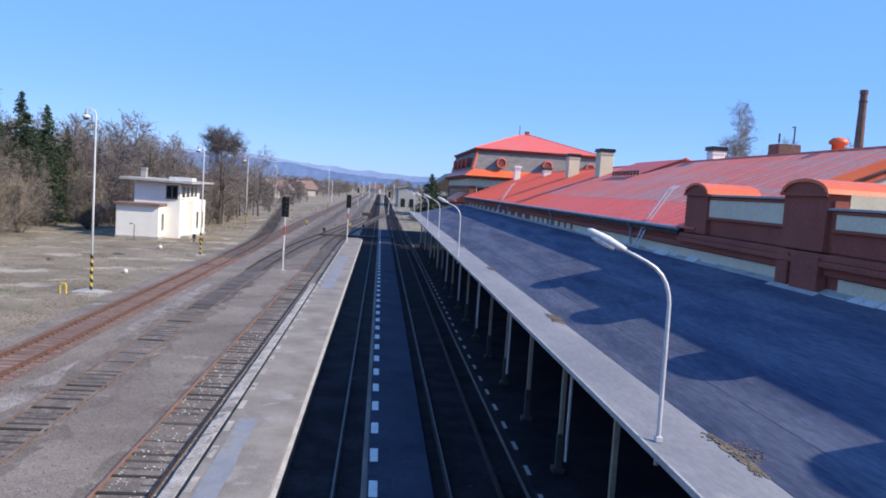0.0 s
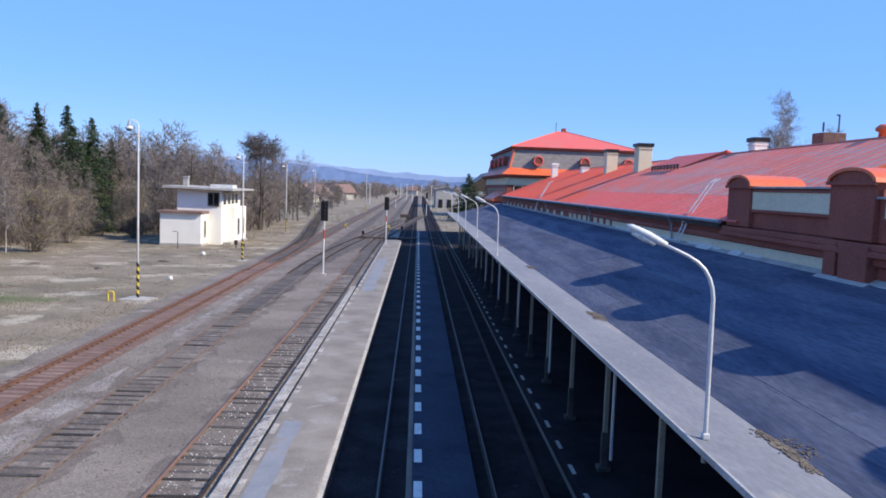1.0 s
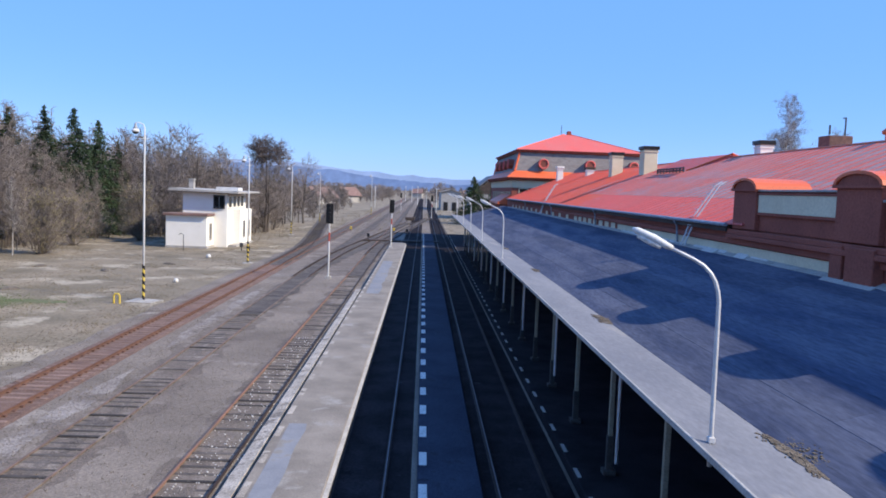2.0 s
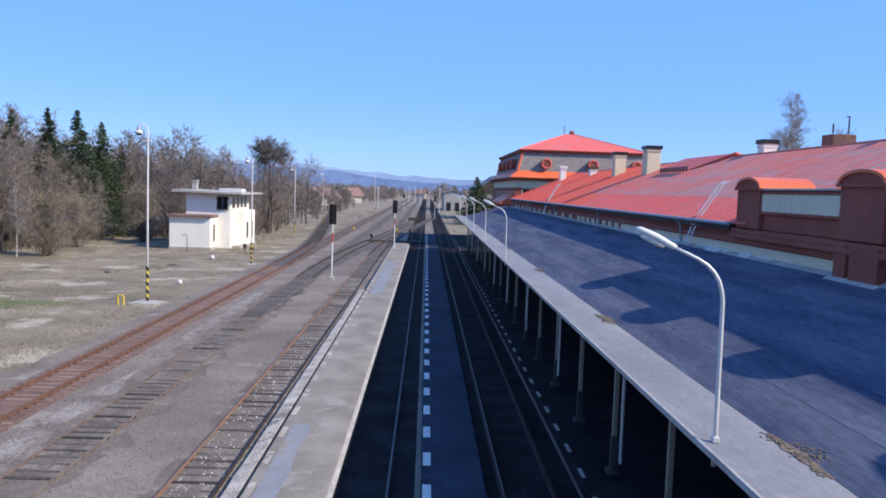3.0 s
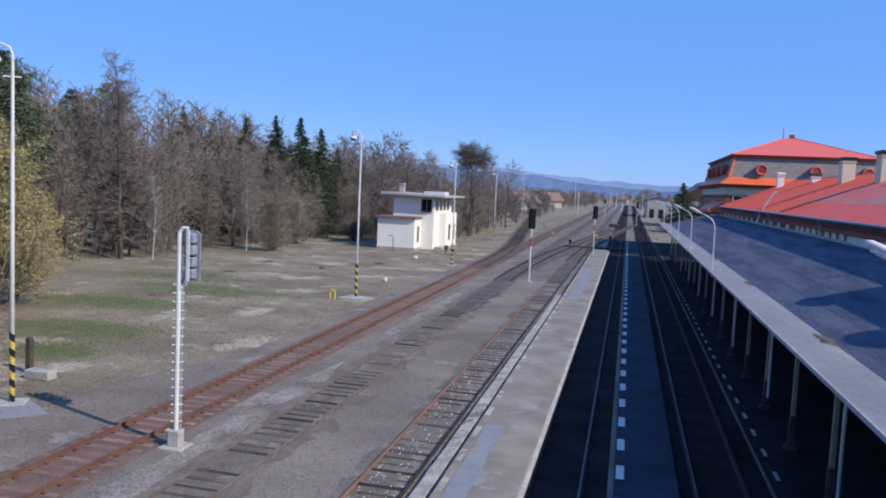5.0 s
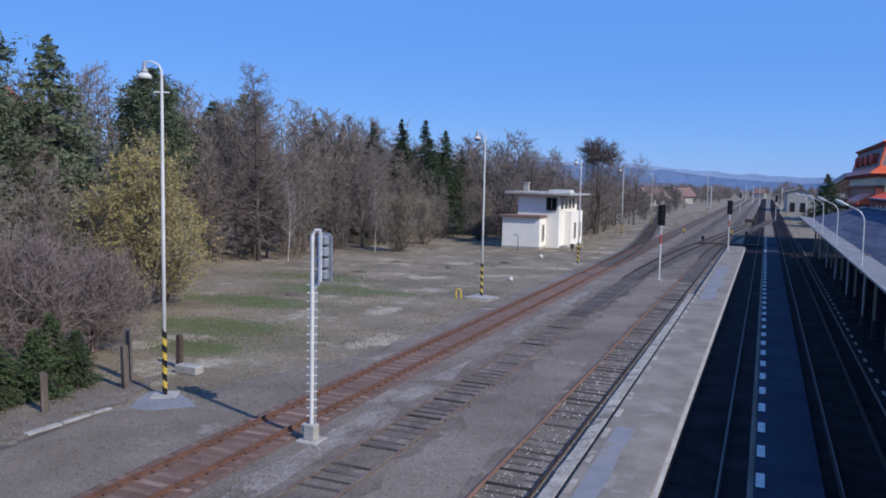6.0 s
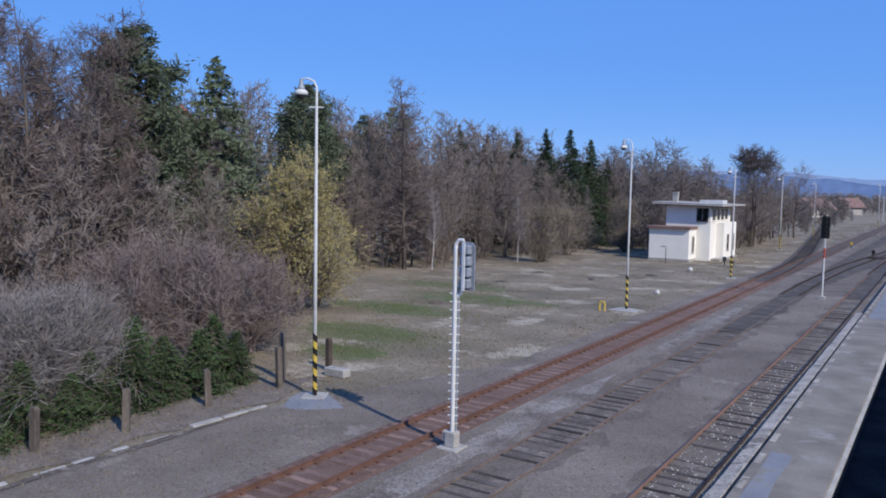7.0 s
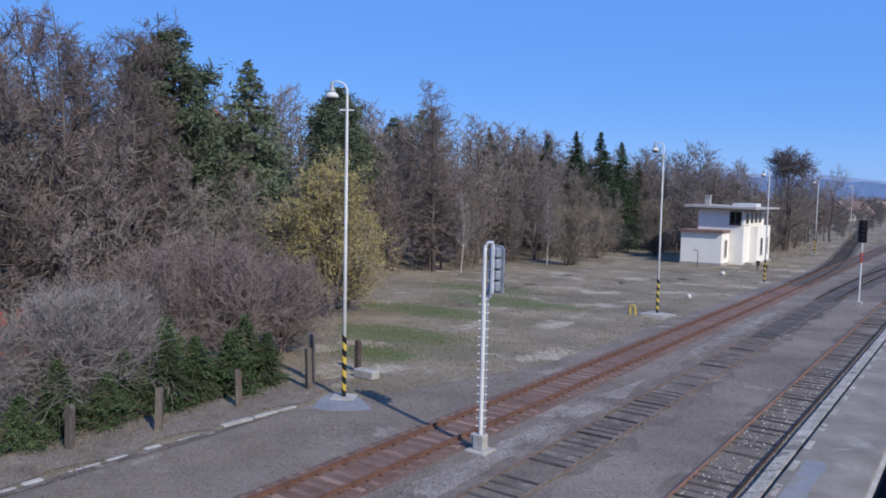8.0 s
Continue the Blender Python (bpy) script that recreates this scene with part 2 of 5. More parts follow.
# ---------------------------------------------------------------- builders
class Shape:
    """Collects corners and faces of one mesh."""

    def __init__(self):
        self.v, self.f = [], []

    def add(self, verts, faces):
        n = len(self.v)
        self.v += [tuple(p) for p in verts]
        self.f += [tuple(i + n for i in q) for q in faces]
        return self

    def box(self, x0, x1, y0, y1, z0, z1):
        return self.add([(x, y, z) for z in (z0, z1) for x, y in ((x0, y0), (x1, y0), (x1, y1), (x0, y1))],
                        [(3, 2, 1, 0), (4, 5, 6, 7), (0, 1, 5, 4), (1, 2, 6, 5), (2, 3, 7, 6), (3, 0, 4, 7)])

    def prism(self, profile, a, b, axis="y"):
        """A closed profile of two coordinates, drawn from a to b along an axis."""
        n = len(profile)
        put = {"y": lambda u, w, s: (u, s, w), "x": lambda u, w, s: (s, u, w), "z": lambda u, w, s: (u, w, s)}[axis]
        return self.add([put(u, w, s) for s in (a, b) for u, w in profile],
                        [tuple(range(n))[::-1], tuple(range(n, 2 * n))] + [(i, (i + 1) % n, n + (i + 1) % n, n + i) for i in range(n)])

    def tube(self, pts, radii, sides=8):
        pts = [Vector(p) for p in pts]
        if not isinstance(radii, (list, tuple)):
            radii = [radii] * len(pts)
        verts = []
        for i, (p, r) in enumerate(zip(pts, radii)):
            d = (pts[min(i + 1, len(pts) - 1)] - pts[max(i - 1, 0)]).normalized()
            u = d.orthogonal() if i == 0 else (u - d * u.dot(d))
            u = u.normalized()
            w = d.cross(u)
            verts += [p + (u * math.cos(a) + w * math.sin(a)) * r for a in (2 * math.pi * k / sides for k in range(sides))]
        faces = [(i * sides + k, i * sides + (k + 1) % sides, (i + 1) * sides + (k + 1) % sides, (i + 1) * sides + k)
                 for i in range(len(pts) - 1) for k in range(sides)]
        faces += [tuple(range(sides))[::-1], tuple(range((len(pts) - 1) * sides, len(pts) * sides))]
        return self.add(verts, faces)

    def lathe(self, profile, x=0, y=0, sides=16):
        n = len(profile)
        verts = [(x + r * math.cos(a), y + r * math.sin(a), z) for a in (2 * math.pi * k / sides for k in range(sides)) for r, z in profile]
        faces = [(k * n + i, ((k + 1) % sides) * n + i, ((k + 1) % sides) * n + i + 1, k * n + i + 1) for k in range(sides) for i in range(n - 1)]
        return self.add(verts, faces)


def mesh_of(name, shape, material, bevel=0.0, smooth=False):
    me = bpy.data.meshes.new(name)
    me.from_pydata(shape.v, [], shape.f)
    bm = bmesh.new()
    bm.from_mesh(me)
    bmesh.ops.recalc_face_normals(bm, faces=bm.faces)
    if bevel:
        edges = [e for e in bm.edges if len(e.link_faces) == 2 and e.calc_face_angle(0) > 0.5]
        bmesh.ops.bevel(bm, geom=edges, offset=bevel, segments=1, affect="EDGES", clamp_overlap=True)
    bm.to_mesh(me)
    bm.free()
    if smooth:
        for p in me.polygons:
            p.use_smooth = True
    me.materials.append(material)
    return me


def part(name, shape, material, parent=None, label="", bevel=0.0, smooth=False):
    ob = new(name, shape if isinstance(shape, bpy.types.Mesh) else mesh_of(name, shape, material, bevel, smooth))
    ob.parent = parent
    if label:
        ob["label"] = label
    return ob


def thing(name, label, category, at=(0, 0, 0), group="", kind=""):
    ob = new(name)
    ob.location = at
    ob.empty_display_size = 0.3
    return tagged(ob, label, category, group, kind)


def twigs(segs, sides=3):
    """One mesh out of many tapered sticks: rows of two ends and two radii."""
    a = np.array(segs, float)
    p, q, r, s = a[:, 0:3], a[:, 3:6], a[:, 6:7], a[:, 7:8]
    d = q - p
    d /= np.linalg.norm(d, axis=1, keepdims=True) + 1e-9
    ref = np.where(np.abs(d[:, 2:3]) > 0.9, np.array([[1.0, 0, 0]]), np.array([[0, 0, 1.0]]))
    u = np.cross(d, ref)
    u /= np.linalg.norm(u, axis=1, keepdims=True) + 1e-9
    w = np.cross(d, u)
    rings = []
    for c, rad in ((p, r), (q, s)):
        for k in range(sides):
            t = 2 * math.pi * k / sides
            rings.append(c + (u * math.cos(t) + w * math.sin(t)) * rad)
    v = np.stack(rings, 1).reshape(-1, 3)
    base = np.arange(len(a))[:, None] * (2 * sides)
    faces = np.concatenate([base + np.array([k, (k + 1) % sides, sides + (k + 1) % sides, sides + k]) for k in range(sides)])
    return v, faces


def ribbons(segs, rng):
    """One mesh out of many fine twigs, each a narrow tapered strip turned at random."""
    a = np.array(segs, float)
    p, q, r, s = a[:, 0:3], a[:, 3:6], a[:, 6:7], a[:, 7:8]
    d = q - p
    u = np.cross(d, rng.normal(size=d.shape))
    u /= np.linalg.norm(u, axis=1, keepdims=True) + 1e-9
    v = np.stack([p - u * r, p + u * r, q + u * s, q - u * s], 1).reshape(-1, 3)
    return v, np.arange(4 * len(a)).reshape(-1, 4)


def raw_mesh(name, v, faces, material):
    me = bpy.data.meshes.new(name)
    n, k = faces.shape
    me.vertices.add(len(v))
    me.vertices.foreach_set("co", np.asarray(v, np.float32).ravel())
    me.loops.add(n * k)
    me.loops.foreach_set("vertex_index", faces.astype(np.int32).ravel())
    me.polygons.add(n)
    me.polygons.foreach_set("loop_start", np.arange(0, n * k, k, dtype=np.int32))
    me.update(calc_edges=True)
    me.materials.append(material)
    return me


def cards(rng, centres, size, flat=0.0, wide=0.45):
    """Small four-cornered leaves, turned at random, round the given centres."""
    n = len(centres)
    a = rng.normal(size=(n, 3))
    a[:, 2] *= 1 - flat
    a /= np.linalg.norm(a, axis=1, keepdims=True)
    b = rng.normal(size=(n, 3))
    b -= a * (a * b).sum(1, keepdims=True)
    b /= np.linalg.norm(b, axis=1, keepdims=True)
    s = (size * rng.uniform(0.6, 1.3, (n, 1)))
    c = np.asarray(centres)
    v = np.stack([c - a * s, c + b * s * wide, c + a * s, c - b * s * wide], 1).reshape(-1, 3)
    return v, np.arange(4 * n).reshape(n, 4)


# ---------------------------------------------------------------- ground and tracks
def lie(x, y):
    """Height of the land: level yard, a slightly uneven meadow, a wooded bank beyond it."""
    z = 0.0
    if x < -19:
        z += 0.10 * noise.noise((x * 0.16, y * 0.16, 0)) * min(1, max(0, -23 - x) / 6)
    if x < -52 and y < 700:
        z += min(6.0, (-52 - x) * 0.09) * min(1, (700 - y) / 300)
    return z


def sheet(name, xs, ys, material, height, label, cat):
    v = [(x, y, height(x, y)) for y in ys for x in xs]
    n = len(xs)
    f = [(j * n + i, j * n + i + 1, (j + 1) * n + i + 1, (j + 1) * n + i) for j in range(len(ys) - 1) for i in range(n - 1)]
    me = bpy.data.meshes.new(name)
    me.from_pydata(v, [], f)
    for p in me.polygons:
        p.use_smooth = True
    me.materials.append(material)
    return tagged(new(name, me), label, cat, kind="structure")


gx = [-4800, -2000, -900, -400, -220, -150] + [-110 + 2.0 * i for i in range(46)] + [-18, -10, 0, 10, 20, 40, 80, 150, 300, 700, 2000, 4800]
gy = [-4000, -1000, -300, -100, -40, -10] + [2.0 * i for i in range(0, 76)] + [160, 180, 200, 250, 300, 400, 600, 1000, 2000, 4800]
sheet("ground", gx, gy, M_GROUND, lie, "dry brown meadow with green patches beside the tracks", "ground")
def yard_edge(y):
    """Where the gravel gives way to the meadow."""
    return -22.6 + 4.0 * min(1, max(0, (y - 22) / 14)) + 0.5 * noise.noise((0, y * 0.25, 3))


yard = Shape()
yys = [-30 + 2 * i for i in range(90)] + [150 + 20 * i for i in range(29)]
for y in yys:
    e = yard_edge(y)
    yard.v += [(e - 0.4, y, -0.06), (e + 0.5, y, 0.03), (-10, y, 0.03), (-3, y, 0.03), (4.9, y, 0.03)]
yard.f = [(j * 5 + i, j * 5 + i + 1, j * 5 + i + 6, j * 5 + i + 5) for j in range(len(yys) - 1) for i in range(4)]
tagged(part("ballast_yard", yard, M_YARD), "trodden grey gravel between the railway tracks", "gravel", kind="structure")

RAIL = [(-0.065, 0), (0.065, 0), (0.065, 0.012), (0.012, 0.03), (0.012, 0.105), (0.036, 0.115), (0.036, 0.15), (-0.036, 0.15), (-0.036, 0.115), (-0.012, 0.105), (-0.012, 0.03), (-0.065, 0.012)]


def line_shape(x0, x1, y0, y1, bend, profile, dx=0.0):
    """A profile drawn along a track that runs straight and then swings off sideways past a point."""
    s = Shape()
    ys = [y0 + (y1 - y0) * i / 30 for i in range(31)]
    n = len(profile)
    v = []
    for y in ys:
        c = centre_of(x0, bend, y) + dx
        v += [(c + u, y, w) for u, w in profile]
    f = [(j * n + i, j * n + (i + 1) % n, (j + 1) * n + (i + 1) % n, (j + 1) * n + i) for j in range(30) for i in range(n)]
    f += [tuple(range(n))[::-1], tuple(range(30 * n, 31 * n))]
    return s.add(v, f)


def centre_of(x, bend, y):
    if bend and y > bend[0]:
        return x + bend[1] * min(y - bend[0], 40) ** 2 / 80 + bend[1] * max(0, y - bend[0] - 40)
    return x


def track(x, y0, y1, label, rail_mat, bed_mat, sleeper_mat, bend=None, near=None, bed_w=1.35, zb=0.05, sleepers=True, shine=0.0, half=1.22, sunk=0.0, uneven=0.02, dark_side=None, clips=False):
    t = thing("railway_track", label, "railway track", (x, y0, 0))
    inv = Matrix.Translation((-x, -y0, 0))

    def put(name, shape, material, lab="", bevel=0.0):
        ob = part(name, shape, material, t, lab, bevel)
        ob.matrix_parent_inverse = inv
        return ob
    put("ballast_bed", line_shape(x, x, y0, y1, bend, [(-bed_w - 0.3, 0.0), (bed_w + 0.3, 0.0), (bed_w, zb), (-bed_w, zb)]), bed_mat, "ballast under the sleepers")
    for side in (-0.752, 0.752):
        put("rail", line_shape(x, x, y0, y1, bend, [(u, w + zb + 0.01) for u, w in RAIL], side), dark_side if side > 0 and dark_side else rail_mat)
        if shine == side:
            put("rail_head", line_shape(x, x, y0, y1, bend, [(-0.018, zb + 0.162), (0.018, zb + 0.162), (0.018, zb + 0.164), (-0.018, zb + 0.164)], side), M_SHINE, "bright worn running surface of the rail")
    if not sleepers:
        return t
    rng = random.Random(int(x * 10))
    shared = []
    wide = 0.09 if half < 1 else 0.12
    for k in range(3):
        s = Shape().box(-half, half, -wide, wide, -0.1, 0.035)
        shared.append(mesh_of("sleeper", s, sleeper_mat, 0.015))
    rest = Shape()
    y = y0 + 0.3
    while y < y1:
        dz, tilt = zb - sunk + rng.uniform(-uneven, 0.012), rng.uniform(-0.012, 0.012)
        c = centre_of(x, bend, y)
        if near and near[0] < y < near[1]:
            ob = new("sleeper", shared[rng.randrange(3)])
            ob.parent, ob.matrix_parent_inverse = t, inv
            ob.matrix_basis = Matrix.Translation((c + rng.uniform(-0.04, 0.04), y + rng.uniform(-0.03, 0.03), dz)) @ Matrix.Rotation(tilt, 4, "Z")
        else:
            rest.box(c - half, c + half, y - wide, y + wide, dz - 0.1, dz + 0.035)
        y += 0.62
    ob = put("sleeper_row", rest, sleeper_mat)
    ob["kind"] = "stuff"
    if clips:  # fastenings on both sides of either rail
        fast = Shape()
        for k in range(int(62 / 0.62)):
            yc = y0 + 0.3 + 0.62 * (k + 53)
            for side in (-0.752, 0.752):
                for d in (-0.125, 0.125):
                    fast.box(x + side + d - 0.06, x + side + d + 0.06, yc - 0.06, yc + 0.06, zb, zb + 0.07)
        put("fastening_row", fast, M_RUST)["kind"] = "stuff"
    return t


track(-15.8, -25, 700, "rusty brown track with concrete sleepers beside the meadow", M_RUST, M_RUSTBED, M_SLEEPER_R, near=(8, 70), bed_w=1.25, zb=0.07, half=1.27, sunk=0.018, clips=True)
track(-11.4, -25, 700, "disused track with dark sunken timber sleepers", M_DULLRAIL, M_YARD, M_SLEEPER, near=(8, 70), zb=-0.05, half=0.8, sunk=-0.085, uneven=0.05)
track(-6.5, -25, 700, "siding with orange rusty rail beside the platform", M_RUST_O, M_YARD, M_SLEEPER, near=(8, 70), zb=-0.02, half=0.74, sunk=-0.048, uneven=0.05, dark_side=M_DARKRAIL)
track(-1.62, -25, 700, "shaded main track between two low platforms", M_DARKRAIL, M_SHADE_BALLAST, M_SLEEPER, shine=0.752, zb=0.035, bed_w=1.5, sleepers=False)
track(3.25, -25, 700, "shaded track along the canopied platform", M_DARKRAIL, M_SHADE_BALLAST, M_SLEEPER, shine=-0.752, zb=0.035, bed_w=1.5, sleepers=False)


def platform(name, x0, x1, y0, y1, z, material, label, edges, first=9.0):
    """A low platform slab, with a row of white edge stones along one side."""
    p = tagged(part(name, Shape().prism([(x0, -0.1), (x1, -0.1), (x1, z - 0.03), (x1 - 0.03, z), (x0 + 0.03, z), (x0, z - 0.03)], y0, y1), material), label, "platform", kind="structure")
    for x, step, length, mt, wide in edges:
        stone = mesh_of("edge_stone", Shape().box(-wide / 2, wide / 2, -length / 2, length / 2, -0.05, 0.006), mt, 0.004)
        y = first
        while y < y1 - 1:
            ob = new("edge_stone", stone)
            ob.parent = p
            ob.location = (x, y, z)
            y += step
    return p


platform("platform_island", -4.85, -2.5, -25, 121, 0.36, M_PLAT, "narrow sunlit asphalt platform with worn white edge stones", [(-4.70, 2.6, 1.1, M_LIME, 0.2)], 8.2)
platform("platform_middle", 0.1, 2.0, -25, 150, 0.27, M_SHADE_ASPHALT, "narrow shaded platform with white dashed edge", [(0.27, 2.78, 1.2, M_WHITE, 0.25)], 10.4)
platform("platform_main", 4.93, 11.5, -25, 150, 0.35, M_SHADE_PAVING, "shaded platform under the long canopy", [(5.04, 2.3, 0.8, M_CONC, 0.13)], 9.4)
tagged(part("concrete_kerb", Shape().prism([(-2.5, 0.0), (-2.36, 0.0), (-2.36, 0.3), (-2.5, 0.33)], -25, 118), M_CONC, bevel=0.01), "pale concrete kerb along the narrow platform", "kerb", kind="structure")


def ragged(name, x, half, ya, yb, z, material, label, seed):
    """A strip of gravel along the track with wandering edges."""
    s = Shape()
    n = int((yb - ya) / 0.7)
    for i in range(n + 1):
        yy = ya + (yb - ya) * i / n
        fade = min(1, i / 6, (n - i) / 6)
        for d in (-1, 1):
            s.v.append((x + d * half * fade * (1 + 0.7 * noise.noise((yy * 0.45, d * 3.0, seed)) + 0.35 * noise.noise((yy * 1.7, d * 5.0, seed))), yy, z))
    s.f = [(2 * i, 2 * i + 1, 2 * i + 3, 2 * i + 2) for i in range(n)]
    return tagged(part(name, s, material), label, "gravel", kind="structure")


def asphalt_patch(xa, xb, ya, yb, seed):
    """A straight-edged patch with one worn side."""
    ys = [ya + (yb - ya) * k / 40 for k in range(41)]
    v = [p for y in ys for p in ((xa, y, 0.366), (xb + 0.22 * noise.noise((y * 0.3, seed, 0)) + 0.07 * noise.noise((y * 1.6, seed, 4)), y, 0.366))]
    s = Shape().add(v, [(2 * k, 2 * k + 1, 2 * k + 3, 2 * k + 2) for k in range(40)])
    tagged(part("asphalt_patch", s, M_PATCH), "blue-grey patch of newer asphalt on the platform", "paving", kind="structure")


asphalt_patch(-4.5, -3.85, -5, 27.3, 1)
asphalt_patch(-4.4, -3.3, 62, 90, 2)


# darker, oil-stained stretches round the points, a turnout to the meadow side, and a boarded foot crossing
def stain_strip(pts, half, z, label, material=M_OILY):
    s = Shape()
    rows = [(xa + (xb - xa) * k / 14, ya + (yb - ya) * k / 14) for (xa, ya), (xb, yb) in zip(pts, pts[1:]) for k in range(14)] + [pts[-1]]
    v = [(x + d * half * (0.9 + 0.45 * noise.noise((y * 0.35, d * 4.0, x))), y, z) for x, y in rows for d in (-1, 1)]
    s.add(v, [(2 * i, 2 * i + 1, 2 * i + 3, 2 * i + 2) for i in range(len(rows) - 1)])
    return tagged(part("oily_gravel", s, material), label, "gravel", kind="structure")


ragged("earthy_ballast", -8.6, 4.4, 76, 420, 0.0325, M_BROWNYARD, "brown earthy ballast round the far points", 33)
stain_strip([(-15.8, 84), (-15.7, 100), (-15.6, 140), (-15.6, 330), (-15.6, 690)], 1.25, 0.1, "dark oily gravel along the far rusty track")
for k, (ya, yb, hw) in enumerate(((9, 15, 0.5), (22, 31, 0.5), (39, 46, 0.55))):
    ragged("trodden_soil", -11.4, hw, ya, yb, 0.037, M_SOIL, "brown soil between the rails of the disused track", 20 + k)
ragged("earthy_ballast", -11.4, 1.35, 6, 72, 0.034, M_BROWNYARD, "brown earthy ballast along the disused track", 30)
ragged("earthy_ballast", -7.0, 0.7, 6, 74, 0.034, M_BROWNYARD, "brown earthy ballast along the siding", 31)
ragged("pale_shoulder", -13.2, 0.5, 8, 36, 0.036, M_SHOULDER, "pale mixed gravel beside the rusty track", 1)
ragged("pale_shoulder", -13.3, 0.4, 40, 66, 0.036, M_SHOULDER, "pale mixed gravel beside the rusty track", 2)
ragged("duct_trench", -22.45, 0.16, 3, 21.5, 0.037, M_SOIL, "dark soil along the broken cable duct", 6)
stain_strip([(-11.4, 52), (-11.3, 70), (-11.2, 120), (-11.2, 330), (-11.2, 690)], 1.1, 0.062, "dark oily gravel round the points")
# siding ends in a flat strip coloured dark for a shaded pit
stain_strip([(-6.5, 76), (-6.5, 118)], 0.95, 0.064, "flat dark strip for the shaded pit ending the siding")
stain_strip([(-11.3, 78), (-10.2, 95), (-7.4, 125), (-6.4, 150), (-6.4, 330), (-6.4, 690)], 1.0, 0.068, "dark oily gravel along a crossover")
track(-16.0, 86, 300, "turnout track swinging away beside the meadow", M_DARKRAIL, M_OILY, M_SLEEPER, bend=(88, -0.1), zb=0.06, half=1.0)
track(-11.4, 74, 200, "crossover track with dark rails", M_DARKRAIL, M_OILY, M_SLEEPER, bend=(76, 0.075), zb=0.045, sleepers=False, bed_w=1.0)
track(-6.5, 100, 240, "second crossover track with dark rails", M_DARKRAIL, M_OILY, M_SLEEPER, bend=(102, 0.07), zb=0.048, sleepers=False, bed_w=1.0)
crossing = thing("foot_crossing", "boarded foot crossing over the tracks", "crossing", (-2, 128, 0))
for k in range(5):
    for x0 in (-9.5, -6.4, -3.3, -0.2):
        part("board", Shape().box(x0 + 2, x0 + 5.0, -1.0 + 0.4 * k, -0.64 + 0.4 * k, 0.1, 0.27), M_DKWOOD, crossing)
bank = Shape()
for i in range(90):
    yy = 5 + i * 0.68
    wob = 0.05 + 0.03 * noise.noise((yy * 0.9, 2, 0)) + 0.02 * noise.noise((yy * 3.1, 5, 0))
    bank.v += [(-5.6 + wob, yy, 0.03), (-5.5 + wob, yy, 0.2), (-5.02, yy, 0.25 + 0.04 * noise.noise((yy * 1.3, 7, 0))), (-4.97, yy, 0.06)]
bank.f = [(4 * i + k, 4 * i + k + 1, 4 * i + k + 5, 4 * i + k + 4) for i in range(89) for k in range(3)]
tagged(part("lime_bank", bank, M_LIME), "pale lime-stained gravel heaped beside the siding", "gravel", kind="structure")


# ---------------------------------------------------------------- canopy
VALLEY, WALL_X, DECK_X, DECK_Z = 5.6, 10.4, 11.57, 6.91


def canopy_z(x):
    return 5.42 - 0.2 * (x - 4.05) / (VALLEY - 4.05) if x < VALLEY else 5.22 + (DECK_Z - 5.22) * (x - VALLEY) / (DECK_X - VALLEY)


canopy = thing("platform_canopy", "long platform canopy roofed with grey bitumen sheets", "canopy", (7, 5, 0))
CINV = Matrix.Translation((-7, -5, 0))


def canopy_part(name, shape, material, label="", bevel=0.0):
    ob = part(name, shape, material, canopy, label, bevel)
    ob.matrix_parent_inverse = CINV
    return ob


C0, C1 = -18.0, 112.0
canopy_part("outer_deck", Shape().prism([(4.05, 5.34), (VALLEY, 5.1), (VALLEY, 5.22), (4.05, 5.42)], C0, C1), M_BITUM_L, "pale outer strip of the roof")
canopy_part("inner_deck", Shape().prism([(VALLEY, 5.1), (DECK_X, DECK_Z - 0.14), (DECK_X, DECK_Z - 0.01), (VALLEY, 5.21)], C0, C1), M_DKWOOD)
# bitumen sheets, lapped one over the other up the slope
rng = random.Random(5)
courses = 6
for i in range(courses):
    xa, xb = VALLEY + (DECK_X - VALLEY) * i / courses, VALLEY + (DECK_X - VALLEY) * (i + 1) / courses
    y = C0
    while y < C1:
        y2 = min(C1, y + rng.uniform(9, 11))
        za, zb = canopy_z(max(VALLEY, xa - 0.06)) + 0.006, canopy_z(xb) + 0.002
        s = Shape().prism([(xa - 0.06, za - 0.02), (xb, zb - 0.005), (xb, zb + 0.006), (xa - 0.06, za + 0.008)], y, y2 - 0.004)
        canopy_part("bitumen_sheet", s, M_BITUM)
        y = y2
canopy_part("fascia", Shape().box(4.0, 4.05, C0, C1, 5.34, 5.44), M_CONC, "pale edge trim of the roof", 0.008)
canopy_part("edge_beam", Shape().box(4.3, 4.42, C0, C1, 5.08, 5.3), M_DARKSTEEL)
canopy_part("column_beam", Shape().box(5.9, 6.1, C0, C1, 4.9, 5.12), M_DARKSTEEL)
y = 7.3 - 5.3 * 4
